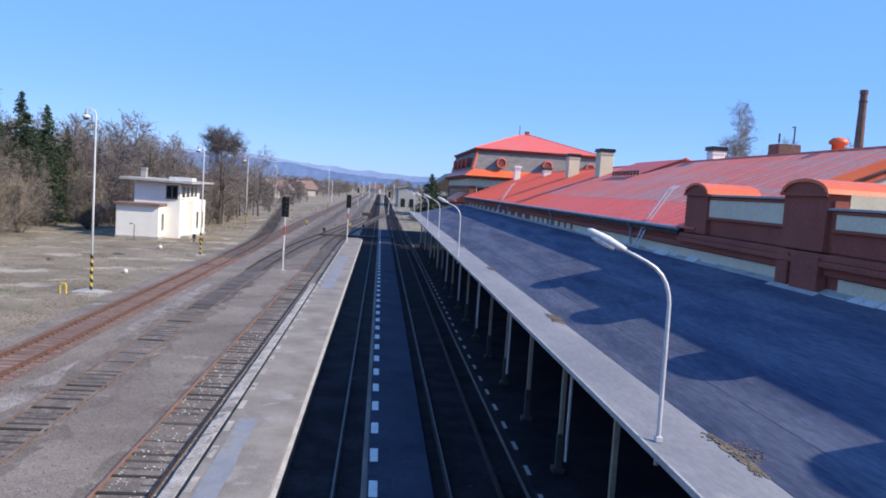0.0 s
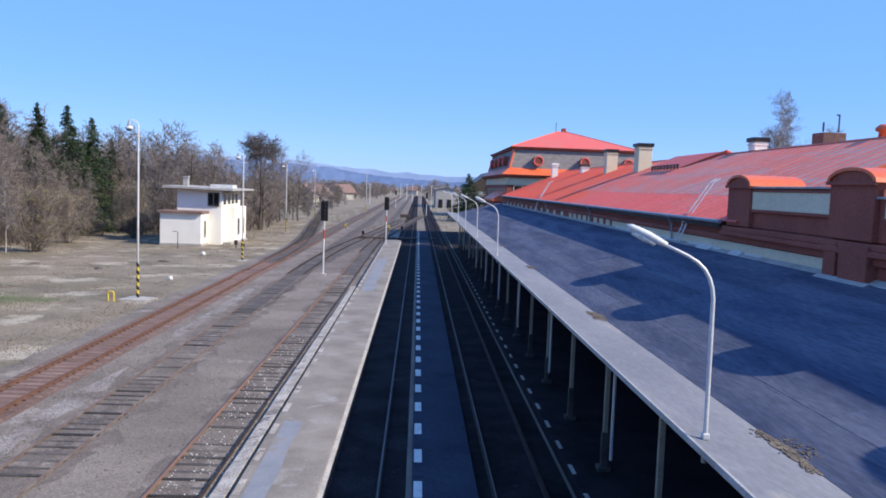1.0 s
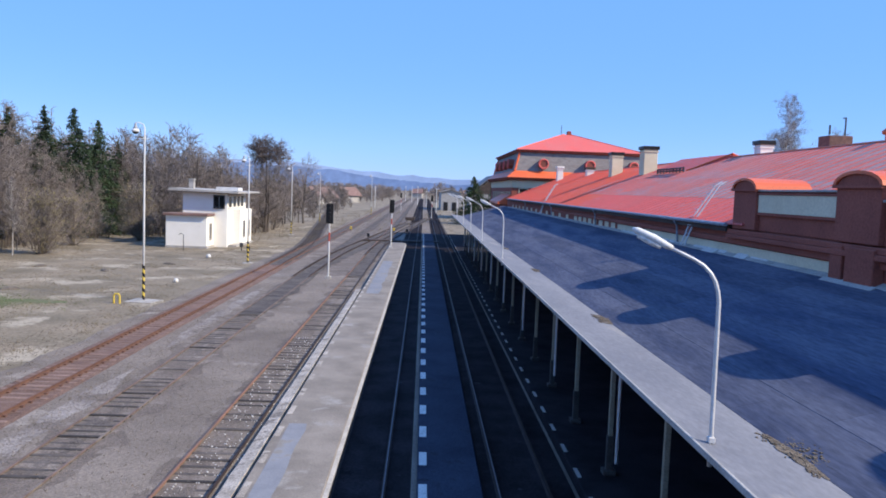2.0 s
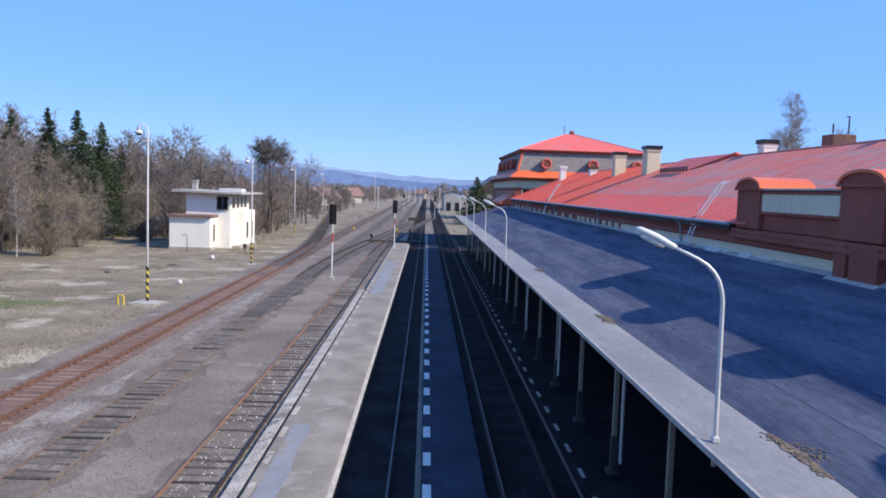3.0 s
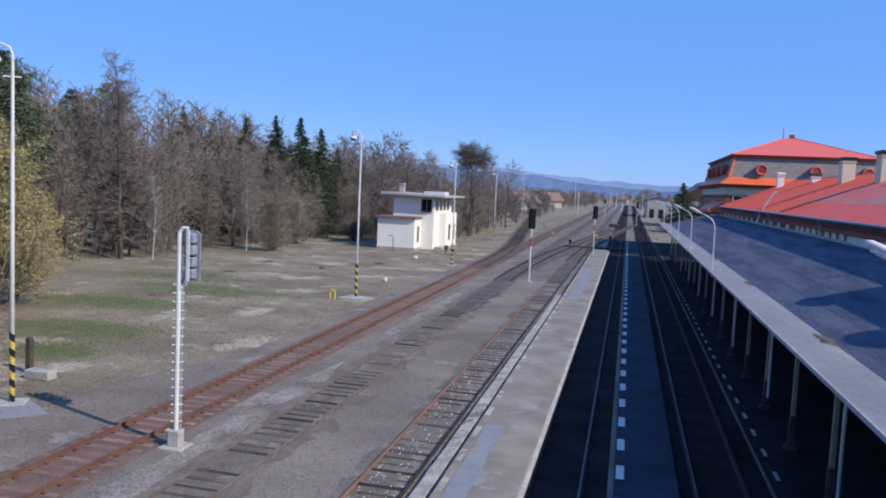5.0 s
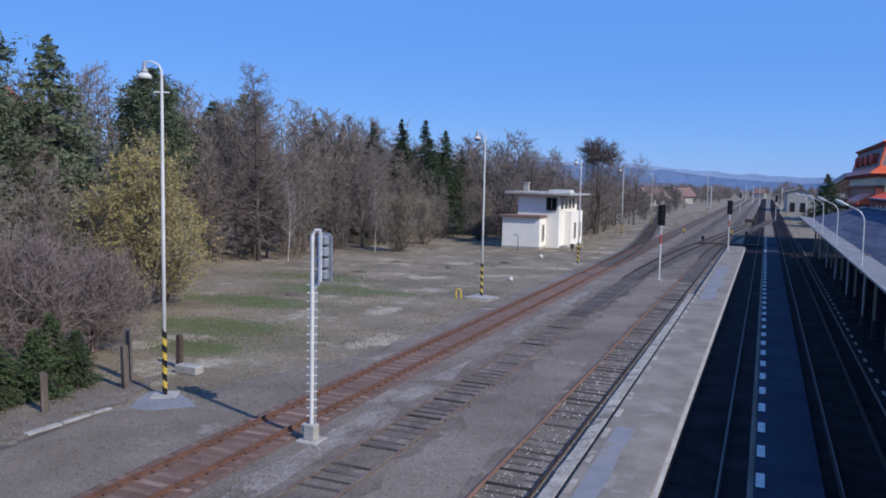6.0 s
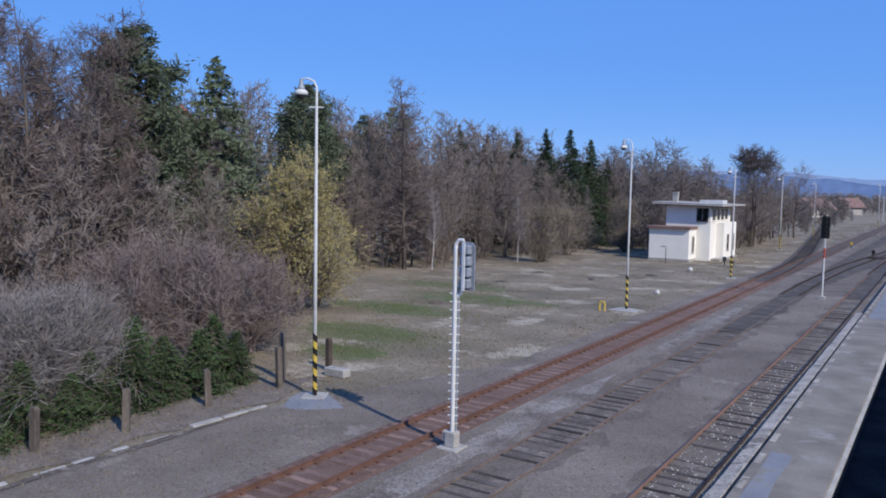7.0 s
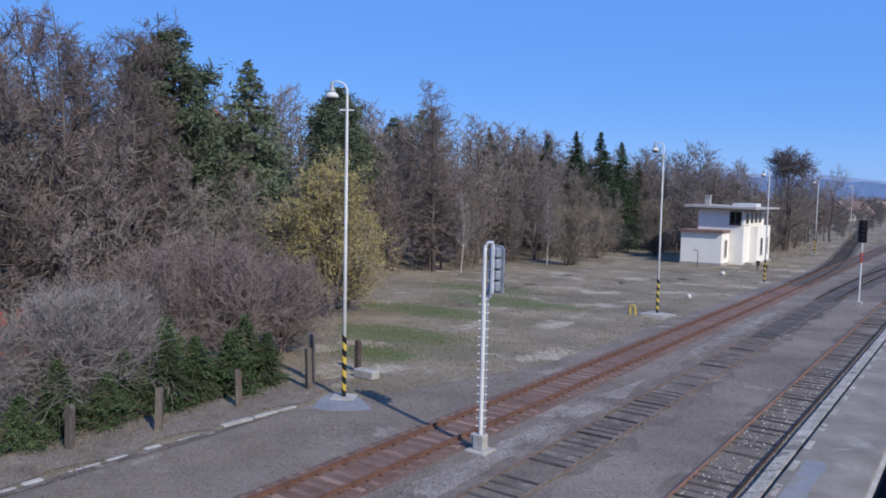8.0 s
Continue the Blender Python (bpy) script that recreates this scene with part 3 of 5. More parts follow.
while y < C1:
    # column is cream down to 1.55 m and dark below
    col = canopy_part("column", Shape().box(5.93, 6.07, y - 0.07, y + 0.07, 1.55, 4.92).box(5.86, 6.14, y - 0.14, y + 0.14, 4.8, 4.92), M_COLUMN, "cream painted upper part of the column", 0.012)
    foot = part("column_foot", Shape().box(5.9, 6.1, y - 0.1, y + 0.1, 0.35, 1.55).box(5.8, 6.2, y - 0.2, y + 0.2, 0.35, 0.5), M_DARKSTEEL, col, "dark lower part", 0.012)
    br = part("bracket", Shape().tube([(6, y, 4.2), (5.2, y, 4.95), (4.3, y, 5.12)], 0.05, 6).tube([(6, y, 4.2), (7, y, 5.2), (8.2, y, 5.9)], 0.05, 6), M_DARKSTEEL, col)
    y += 5.3
y = 11.1
while y < C1:
    canopy_part("downpipe", Shape().tube([(5.75, y, 5.1), (5.82, y, 4.8), (5.82, y, 1.2)], 0.05, 8), M_GALV)
    y += 10.6
# moss and leaf litter at the roof outlets
for k, (x, y, l, w) in enumerate([(5.62, 10.9, 1.9, 0.26), (5.45, 22.6, 1.5, 0.22), (5.5, 36.5, 1.3, 0.2), (5.5, 50, 1.2, 0.18)]):
    r = np.random.default_rng(k)
    s = Shape()
    rim = [(px, py) for px, py in ((x + w * (0.9 + 0.7 * noise.noise((math.cos(q) * 2, math.sin(q) * 2, k * 3.0))) * math.cos(q), y + l * 0.5 * (0.9 + 0.5 * noise.noise((math.cos(q) * 2, math.sin(q) * 2, k * 3.0 + 9))) * math.sin(q)) for q in (2 * math.pi * j / 40 for j in range(40)))]
    s.add([(x, y, canopy_z(x) + 0.03)] + [(px, py, canopy_z(px) + 0.012) for px, py in rim], [(0, 1 + j, 1 + (j + 1) % 40) for j in range(40)])
    for i in range(700):
        a, b = r.normal(0, w * 0.42), r.uniform(-l / 2, l / 2)
        e = 0.006 + 0.016 * r.random()
        px, py = x + a, y + b
        s.box(px - e, px + e, py - e * 1.6, py + e * 1.6, canopy_z(px) - 0.02, canopy_z(px) + 0.014 + 0.03 * r.random() * max(0, 1 - abs(b) / l * 2))
    tagged(part("leaf_litter", s, M_MOSS), "brown moss and leaf litter in the canopy valley", "leaf litter", "litter on the canopy", "stuff")


def canopy_lamp():
    base = thing("platform_lamp", "galvanised curved lamp post with white head on the canopy edge", "lamp", (0, 0, 0), "canopy lamps")
    part("pole", Shape().tube([(0, 0, -0.35), (0, 0, 0.1), (-0.01, 0, 1.6), (-0.015, 0, 2.05), (-0.035, 0.005, 2.2), (-0.08, 0.012, 2.34), (-0.15, 0.025, 2.46), (-0.25, 0.04, 2.56), (-0.38, 0.065, 2.64), (-0.56, 0.1, 2.725), (-0.78, 0.145, 2.82)], [0.036, 0.034, 0.032, 0.031, 0.03, 0.03, 0.029, 0.028, 0.027, 0.026, 0.024], 10), M_GALV, base, smooth=True)
    for z in (-0.22, 0.0):
        part("clamp", Shape().box(-0.05, 0.05, -0.05, 0.05, z, z + 0.09), M_GALV, base, bevel=0.01)
    head = part("lamp_head", Shape().tube([(-0.68, 0.13, 2.79), (-0.78, 0.15, 2.83), (-0.95, 0.18, 2.92), (-1.18, 0.22, 3.02), (-1.25, 0.235, 3.045)], [0.036, 0.052, 0.06, 0.05, 0.024], 10), M_MAST, base, "white luminaire head", smooth=True)
    part("lamp_glass", Shape().tube([(-0.84, 0.16, 2.8), (-1.0, 0.19, 2.87), (-1.17, 0.22, 2.95)], [0.04, 0.048, 0.036], 8), M_WHITE, head, smooth=True)
    return base


lamp = canopy_lamp()
lamp.matrix_basis = pose(4.27, 10.85, 5.4)
for y in (40.3, 54.6, 68.0, 80.5, 96.0):
    copy_thing(lamp, pose(4.22, y, 5.4))


# ---------------------------------------------------------------- station building
EAVE_X, EAVE_Z, RIDGE_X, RIDGE_Z, BACK_X = 10.15, 8.15, 17.9, 11.41, 25.65
G0, G1 = 24.4, 94.0
station = thing("station_building", "long station wing with red sheet roof and brick-red parapet", "building", (16, 10, 0))
SINV = Matrix.Translation((-16, -10, 0))
station.matrix_basis = pose(16 * 1.1125, 10 * 1.1125, -1.0) @ Matrix.Scale(1.1125, 4)


def st(name, shape, material, label="", bevel=0.0, parent=None, smooth=False):
    ob = part(name, shape, material, parent or station, label, bevel, smooth)
    if not parent:
        ob.matrix_parent_inverse = SINV
    return ob


st("wall", Shape().box(WALL_X, 10.8, -18, 96, 0, 8.05), M_BRICKRED, "brick-red plastered wall to the platform")
st("wall", Shape().box(25.0, 25.4, -18, 96, 0, 8.05), M_CREAM)
st("wall", Shape().box(10.8, 25.0, -18, -17.6, 0, 8.05), M_CREAM)
st("flat_roof", Shape().box(10.8, 25.0, -17.6, G0, 7.8, 8.0), M_BITUM)
# gable that closes the red roof
gab = Shape().prism([(10.8, 8.0), (25.0, 8.0), (RIDGE_X, RIDGE_Z - 0.25)], G0 + 0.25, G0 + 0.6)
st("gable_wall", gab, M_CREAM, "cream gable wall")
slope = (RIDGE_Z - EAVE_Z) / (RIDGE_X - EAVE_X)
st("rake_trim", Shape().prism([(EAVE_X + 0.6, EAVE_Z - 0.03), (RIDGE_X, RIDGE_Z - 0.3), (RIDGE_X, RIDGE_Z + 0.03), (EAVE_X + 0.6, EAVE_Z + 0.28)], G0 - 0.12, G0 + 0.25), M_ROOF_O, "orange painted gable edge")
st("gable_moulding", Shape().prism([(EAVE_X + 1.2, EAVE_Z + 1.2 * slope - 0.62), (RIDGE_X, RIDGE_Z - 0.62), (RIDGE_X, RIDGE_Z - 0.46), (EAVE_X + 1.2, EAVE_Z + 1.2 * slope - 0.46)], G0 + 0.1, G0 + 0.25), M_ROOF_O)
# roof in sheets between standing seams
rng = random.Random(11)
sheet_w = (G1 - G0) / 84
for i in range(84):
    ya = G0 + i * sheet_w
    for x0, x1 in ((EAVE_X, 12.1), (12.1, 14.9), (14.9, RIDGE_X)):
        paint = M_ROOF_F if i >= 40 - (6 if x0 < 12 else 0) + rng.randint(-2, 3) else M_ROOF_E if x0 < 12 else M_ROOF
        za, zb = EAVE_Z + slope * (x0 - EAVE_X), EAVE_Z + slope * (x1 - EAVE_X)
        lift = 0.006 if 12 < x0 < 14 else 0.0
        st("roof_sheet", Shape().prism([(x0, za - 0.04), (x1, zb - 0.04), (x1, zb + lift), (x0, za + lift)], ya, ya + sheet_w - 0.006), paint)
seams = Shape()
for i in range(85):
    ya = G0 + i * sheet_w
    seams.prism([(EAVE_X, EAVE_Z), (RIDGE_X, RIDGE_Z), (RIDGE_X, RIDGE_Z + 0.03), (EAVE_X, EAVE_Z + 0.03)], ya - 0.012, ya + 0.012)
st("standing_seams", seams, M_ROOF_E)
st("rear_roof", Shape().prism([(RIDGE_X, RIDGE_Z - 0.04), (BACK_X, EAVE_Z - 0.04), (BACK_X, EAVE_Z), (RIDGE_X, RIDGE_Z)], G0, G1), M_ROOF)
st("ridge_cap", Shape().tube([(RIDGE_X, G0, RIDGE_Z), (RIDGE_X, G1, RIDGE_Z)], 0.06, 6), M_ROOF_O)
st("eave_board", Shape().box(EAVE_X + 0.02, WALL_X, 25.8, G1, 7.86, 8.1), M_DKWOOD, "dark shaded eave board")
st("gutter", Shape().tube([(EAVE_X - 0.05, 25.6, 8.09), (EAVE_X - 0.05, G1, 8.09)], 0.065, 8), M_SIGGREY)
for y in (31.0, 46.0, 62.0, 78.0):
    st("downpipe", Shape().tube([(EAVE_X - 0.05, y, 8.05), (10.25, y, 7.8), (10.3, y, 7.15)], 0.045, 8), M_SIGGREY)
# cream bands and cornices of the wall, in relief
for a, b in ((6.0, 16.6), (19.0, 36.0), (36.9, 41.0)):
    st("cream_panel", Shape().box(WALL_X - 0.03, WALL_X, a, b, 7.1, 7.44), M_CREAM, "cream wall panel above the canopy")
y = 41.6
while y < 90:
    st("cream_panel", Shape().box(WALL_X - 0.03, WALL_X, y, y + 0.85, 7.12, 7.46), M_CREAM)
    y += 1.5 if y < 52 else 3.1
st("cornice", Shape().box(10.14, WALL_X, -18, 25.7, 7.66, 7.8).box(10.2, WALL_X, -18, 25.7, 7.8, 7.96).box(10.28, WALL_X, -18, 90, 7.47, 7.66), M_BRICKRED, "moulded brick-red cornice", 0.02)
st("wall_flashing", Shape().prism([(10.18, 7.02), (WALL_X, 7.1), (WALL_X, 7.17), (10.16, 7.06)], -18, G1), M_CONC, "pale bitumen upstand along the wall")
rng = random.Random(17)
fy = 2.0
while fy < 40:
    fl = rng.uniform(0.5, 1.3)
    u0, up_z = rng.uniform(-0.1, 0.03), rng.uniform(-0.03, 0.05)
    st("flashing_strip", Shape().prism([(10.16 - u0, 6.985 - 0.25 * u0 + 0.03), (WALL_X - 0.035, 7.08), (WALL_X - 0.035, 7.16 + up_z), (10.16 - u0, 7.03 - 0.25 * u0 + 0.03)], fy, fy + fl), M_WHITE)
    fy += fl + rng.uniform(0.0, 0.25)
# parapet with round-topped piers
st("parapet", Shape().box(10.36, 10.7, 17, 24.2, 8.0, 9.2).box(10.36, 10.7, -18, 17, 8.0, 8.98), M_BRICKRED, "brick-red parapet", 0.01)
st("parapet_cap", Shape().box(10.26, 10.8, 18, 24.2, 9.2, 9.26).box(10.26, 10.8, -18, 17.9, 8.98, 9.04), M_CONC, "pale metal coping", 0.01)
PIERS = ((24.5, 0.85, 9.27), (18.05, 0.95, 9.36), (12.2, 0.9, 9.15), (6.7, 0.9, 9.25))
for k, (yc, hw, zt) in enumerate(PIERS):
    prof = [(yc - hw, 8.0)] + [(yc - hw * math.cos(a), zt + 0.30 * math.sin(a)) for a in (math.pi * i / 10 for i in range(11))] + [(yc + hw, 8.0)]
    pier = st("pier", Shape().prism(prof, 10.22, 10.8, "x"), M_BRICKRED, "round-topped brick-red pier", 0.015)
    cap = [(yc - hw * 1.12 * math.cos(a), zt + 0.36 * math.sin(a)) for a in (math.pi * i / 10 for i in range(11))] + [(yc - hw * math.cos(a), zt + 0.28 * math.sin(a)) for a in (math.pi * i / 10 for i in range(10, -1, -1))]
    part("pier_cap", Shape().prism(cap, 10.16, 11.9, "x"), M_ROOF_O, pier, "orange barrel-shaped sheet capping")
    part("pier_fascia", Shape().prism([(yc - hw * 1.1, zt - 0.06), (yc + hw * 1.1, zt - 0.06), (yc + hw * 1.1, zt + 0.02), (yc - hw * 1.1, zt + 0.02)], 10.14, 10.22, "x"), M_BRICKRED, pier)
    if k == 0:
        continue
    part("pier_foot", Shape().box(10.12, 10.4, yc - 0.98, yc + 0.2, 6.95, 7.9).box(10.16, 10.4, yc + 0.42, yc + 0.98, 6.95, 7.9), M_BRICKRED, pier, bevel=0.02)
    part("pier_flashing", Shape().prism([(9.93, 6.94), (10.14, 6.99), (10.14, 7.09), (9.95, 6.98)], yc - 1.15, yc + 1.1), M_CONC, pier, "pale bitumen flashing round the foot")
for a, b in ((19.1, 23.7), (13.3, 16.8), (7.8, 11.1)):
    st("cream_panel", Shape().box(10.30, 10.36, a, b, 8.5 if a < 17 else 8.56, 8.9 if a < 17 else 9.1), M_CREAM, "cream panel in the parapet", 0.01)
    zt = 8.9 if a < 17 else 9.1
    st("panel_frame", Shape().box(10.27, 10.36, a - 0.08, b + 0.08, zt, zt + 0.06).box(10.27, 10.36, a - 0.08, b + 0.08, 8.48, 8.56), M_BRICKRED, "", 0.01)


def chimney(x, y, w, l, z1, material, cap, label):
    z0 = EAVE_Z + slope * (x - EAVE_X) - 0.5 if x < RIDGE_X else RIDGE_Z - slope * (x - RIDGE_X) - 0.5
    c = st("chimney", Shape().box(x - w, x + w, y - l, y + l, z0, z1 - 0.16), material, label, 0.015)
    part("chimney_collar", Shape().box(x - w - 0.05, x + w + 0.05, y - l - 0.05, y + l + 0.05, z1 - 0.42, z1 - 0.34), material, c)
    for dx in (-1, 1):
        for dy in (-1, 1):
            part("cap_post", Shape().box(x + dx * w * 0.8 - 0.05, x + dx * w * 0.8 + 0.05, y + dy * l * 0.8 - 0.05, y + dy * l * 0.8 + 0.05, z1 - 0.17, z1 - 0.06), M_DARKSTEEL, c)
    part("chimney_cap", Shape().box(x - w - 0.1, x + w + 0.1, y - l - 0.1, y + l + 0.1, z1 - 0.24, z1), cap, c, "dark cover slab", 0.02)


chimney(16.2, 65.7, 0.46, 0.55, 12.58, M_CREAM, M_BLACK, "cream chimney with a dark cap")
chimney(16.15, 56.0, 0.48, 0.62, 12.55, M_CREAM, M_BLACK, "tall cream chimney with a dark cap")
chimney(15.8, 90.6, 0.33, 0.4, 12.1, M_HOUSE, M_HOUSE, "small cream chimney")
chimney(16.9, 79.3, 0.36, 0.42, 11.75, M_HOUSE, M_DKWOOD, "small cream chimney")
chimney(19.0, 43.4, 0.36, 0.42, 12.3, M_HOUSE, M_BLACK, "white chimney with a dark cap")
st("round_vent", Shape().lathe([(0, 10.8), (0.27, 10.8), (0.25, 11.7), (0.37, 11.75), (0.38, 11.86), (0.22, 12.0), (0, 12.03)], 18.4, 30.4, 14), M_ROOF_O, "orange round roof ventilator", smooth=True)
# low cross roof with a dark row of snow guards below it
st("cross_roof", Shape().add([(15.9, 47.0, 10.55), (17.9, 45.0, 11.6), (17.9, 54.0, 11.62), (15.9, 55.4, 10.55), (19.7, 45.0, 10.9), (19.7, 54.0, 10.9), (17.9, 45.0, 11.2), (17.9, 54.0, 11.2)],
                             [(0, 1, 2, 3), (1, 4, 5, 2), (0, 6, 1), (1, 6, 4), (3, 2, 7), (2, 5, 7)]), M_ROOF_E, "raised red cross roof")
st("cross_trim", Shape().tube([(15.9, 47.0, 10.6), (17.9, 45.0, 11.62), (19.7, 45.0, 10.95)], 0.05, 6), M_ROOF_O)
guard = st("snow_guard", Shape().tube([(15.7, 46.8, 10.76), (15.7, 52.2, 10.76)], 0.05, 6).tube([(15.7, 46.8, 10.62), (15.7, 52.2, 10.62)], 0.05, 6), M_DARKSTEEL, "dark snow guard rail")
for i in range(9):
    part("guard_post", Shape().tube([(15.7, 46.9 + 0.65 * i, 10.42), (15.7, 46.9 + 0.65 * i, 10.82)], 0.05, 6), M_DARKSTEEL, guard)


def roof_ladder(y, x, n, h):
    l = thing("roof_ladder", "pale metal roof ladder hooked over the eave", "ladder", (0, 0, 0), "roof ladders")
    l.matrix_basis = pose(x * 1.1125, y * 1.1125, 6.95) @ Matrix.Scale(1.1125, 4)
    for d in (-0.2, 0.2):
        part("stile", Shape().tube([(0, d, 0), (0.35, d, 0.98), (1.2, d, h - 0.15), (1.45, d, h)], 0.03, 6), M_GALV, l)
    for i in range(n):
        f = (i + 0.5) / n
        part("rung", Shape().tube([(0.35 * min(1, f * 2) + max(0, f - 0.5) * 1.7, -0.2, h * f), (0.35 * min(1, f * 2) + max(0, f - 0.5) * 1.7, 0.2, h * f)], 0.016, 6), M_GALV, l)


roof_ladder(29.3, 9.95, 8, 2.45)
roof_ladder(66.0, 9.95, 8, 2.6)

# ---------------------------------------------------------------- tall building with the mansard roof
tall = thing("mansard_building", "three-storey station building with red and slate mansard roof", "building", (21, 122, 0))
TINV = Matrix.Translation((-21, -122, 0))
tall.matrix_basis = pose(21 * 1.075, 122 * 1.075, -0.67) @ Matrix.Scale(1.075, 4)


def tb(name, shape, material, label="", bevel=0.0, parent=None):
    ob = part(name, shape, material, parent or tall, label, bevel)
    if not parent:
        ob.matrix_parent_inverse = TINV
    return ob


X0, X1, Y0, Y1 = 12.0, 31.0, 106.0, 138.0


def ring(inset, z):
    return [(X0 + inset, Y0 + inset, z), (X1 - inset, Y0 + inset, z), (X1 - inset, Y1 - inset, z), (X0 + inset, Y1 - inset, z)]


def frustum(i0, z0, i1, z1, s=None):
    s = s or Shape()
    return s.add(ring(i0, z0) + ring(i1, z1), [(0, 1, 5, 4), (1, 2, 6, 5), (2, 3, 7, 6), (3, 0, 4, 7), (4, 5, 6, 7), (3, 2, 1, 0)])


tb("wall", Shape().box(X0, X1, Y0, Y1, 0, 10.6), M_BRICKRED, "brick-red and cream walls")
tb("cream_band", Shape().box(X0 - 0.04, X1 + 0.04, Y0 - 0.04, Y1 + 0.04, 9.55, 10.55), M_CREAM)
tb("cornice", frustum(-0.5, 10.6, -0.8, 10.95), M_BRICKRED, "projecting cornice")
tb("skirt_roof", frustum(-0.85, 10.95, 0.35, 11.9), M_ROOF_O, "orange sheet skirt roof")
tb("mansard_slope", frustum(0.35, 11.85, 1.0, 14.5), M_SLATE, "grey slate mansard slope")
# shadow along this eave is painted in by the darker red
tb("upper_cornice", frustum(0.75, 14.45, 0.45, 14.8), M_BRICKRED, "moulded upper eave in shadow-dark red")
peak = Shape().add(ring(0.5, 14.8) + [(X0 + 9.0, Y0 + 12.5, 17.95), (X1 - 9.0, Y0 + 12.5, 17.95), (X1 - 9.0, Y1 - 12, 17.95), (X0 + 9.0, Y1 - 12, 17.95)],
                   [(0, 1, 5, 4), (1, 2, 6, 5), (2, 3, 7, 6), (3, 0, 4, 7), (4, 5, 6, 7), (3, 2, 1, 0)])
tb("upper_roof", peak, M_ROOF_E, "red sheet hipped roof")
for a, b in ((0, 4), (1, 5), (3, 7)):
    tb("hip_trim", Shape().tube([peak.v[a], peak.v[b]], 0.09, 6), M_ROOF_O)
for a, b in zip(ring(0.35, 11.9), ring(1.0, 14.5)):
    tb("corner_trim", Shape().tube([a, b], 0.16, 6), M_ROOF_O, "red corner trim")
tb("finial", Shape().tube([(20.6, 118.5, 17.5), (20.6, 118.5, 19.3)], 0.05, 6), M_DARKSTEEL)
tb("roof_hatch", Shape().box(21.5, 22.1, 118.3, 119.1, 17.7, 18.45), M_BRICKRED, "", 0.03)


def oculus(p, face):
    """A round dormer window with a thick moulded ring."""
    d = tb("dormer", Shape().add([], []).tube([(0, -0.55, 0), (0, 0.7, 0)], [0.7, 0.7], 18), M_BRICKRED, "round red dormer window")
    d.matrix_basis = Matrix.Translation(p) @ Matrix.Rotation(face, 4, "Z")
    ringm = Shape()
    ringm.tube([(0.6 * math.cos(a), -0.57, 0.6 * math.sin(a)) for a in (2 * math.pi * k / 20 for k in range(21))], 0.13, 6)
    part("moulding", ringm, M_ROOF_E, d)
    part("pane", Shape().tube([(0, -0.6, 0), (0, -0.56, 0)], [0.5, 0.5], 18), M_BRICKRED, d, "red boarded shutter")


for x in (16.2, 22.6, 28.6):
    oculus((x, Y0 + 0.45, 12.9), 0)
for y in (111, 117, 123, 129):
    oculus((X0 + 0.45, y, 12.9), -math.pi / 2)


def window(parent_fn, x, y, z, w, h, face, frame_mat, n=2):
    """A window set in the wall: a deep frame, panes and a sill; face 0 looks to -y, 1 to -x, 2 to +x."""
    rot = Matrix.Rotation((0, -math.pi / 2, math.pi / 2)[face], 4, "Z")
    wd = parent_fn("window", Shape().box(-w / 2 - 0.09, w / 2 + 0.09, -0.07, 0.02, z - 0.09, z).box(-w / 2 - 0.09, w / 2 + 0.09, -0.07, 0.02, z + h, z + h + 0.09)
                   .box(-w / 2 - 0.09, -w / 2, -0.07, 0.02, z, z + h).box(w / 2, w / 2 + 0.09, -0.07, 0.02, z, z + h), frame_mat, "", 0.01)
    wd.matrix_basis = Matrix.Translation((x, y, 0)) @ rot
    part("sill", Shape().box(-w / 2 - 0.14, w / 2 + 0.14, -0.16, 0.0, z - 0.15, z - 0.09), frame_mat, wd, bevel=0.01)
    for i in range(n):
        a = -w / 2 + w * i / n
        part("pane", Shape().box(a + 0.025, a + w / n - 0.025, -0.03, -0.015, z + 0.02, z + h - 0.02), M_GLASS, wd)
    return wd


for y in (108.5, 112, 115.5, 119, 122.5, 126, 129.5, 133):
    window(tb, X0 - 0.01, y, 6.6, 1.2, 2.3, 1, M_CREAM)
    window(tb, X0 - 0.01, y, 2.2, 1.2, 2.3, 1, M_CREAM)
for x in (13.6, 16.4, 19.2, 22.0):
    window(tb, x, Y0 - 0.01, 8.3, 1.1, 1.1, 0, M_CREAM)
tb("porch", Shape().box(10.6, 12.0, 107, 120, 0, 7.2), M_BRICKRED, "brick-red side wing")
tb("porch_roof", Shape().prism([(10.2, 7.2), (12.0, 7.2), (12.0, 8.6), (10.2, 7.5)], 106.6, 120.4), M_ROOF_O, "orange lean-to roof")


# ---------------------------------------------------------------- signal box
box = thing("signal_box", "pale two-storey signal box with flat roofs beside the tracks", "house", (-30, 106, 0))
BINV = Matrix.Translation((30, -106, 0))


def sb(name, shape, material, label="", bevel=0.0, parent=None):
    ob = part(name, shape, material, parent or box, label, bevel)
    if not parent:
        ob.matrix_parent_inverse = BINV
    return ob


sb("plinth", Shape().box(-33.56, -28.12, 101.94, 113.06, -0.1, 0.3).box(-28.2, -25.22, 105.94, 116.06, -0.1, 0.3), M_CONC, "grey plinth")
sb("wall", Shape().box(-33.5, -28.2, 102, 113, 0, 4.25), M_HOUSE, "pale rendered ground-floor block", 0.02)
sb("wall", Shape().box(-32.3, -26.35, 105.2, 116, 0, 7.3), M_HOUSE, "pale rendered upper storey", 0.02)
sb("bay", Shape().box(-26.4, -25.3, 108.2, 115.2, 0, 5.05), M_HOUSE, "projecting bay below the glazed cabin", 0.02)
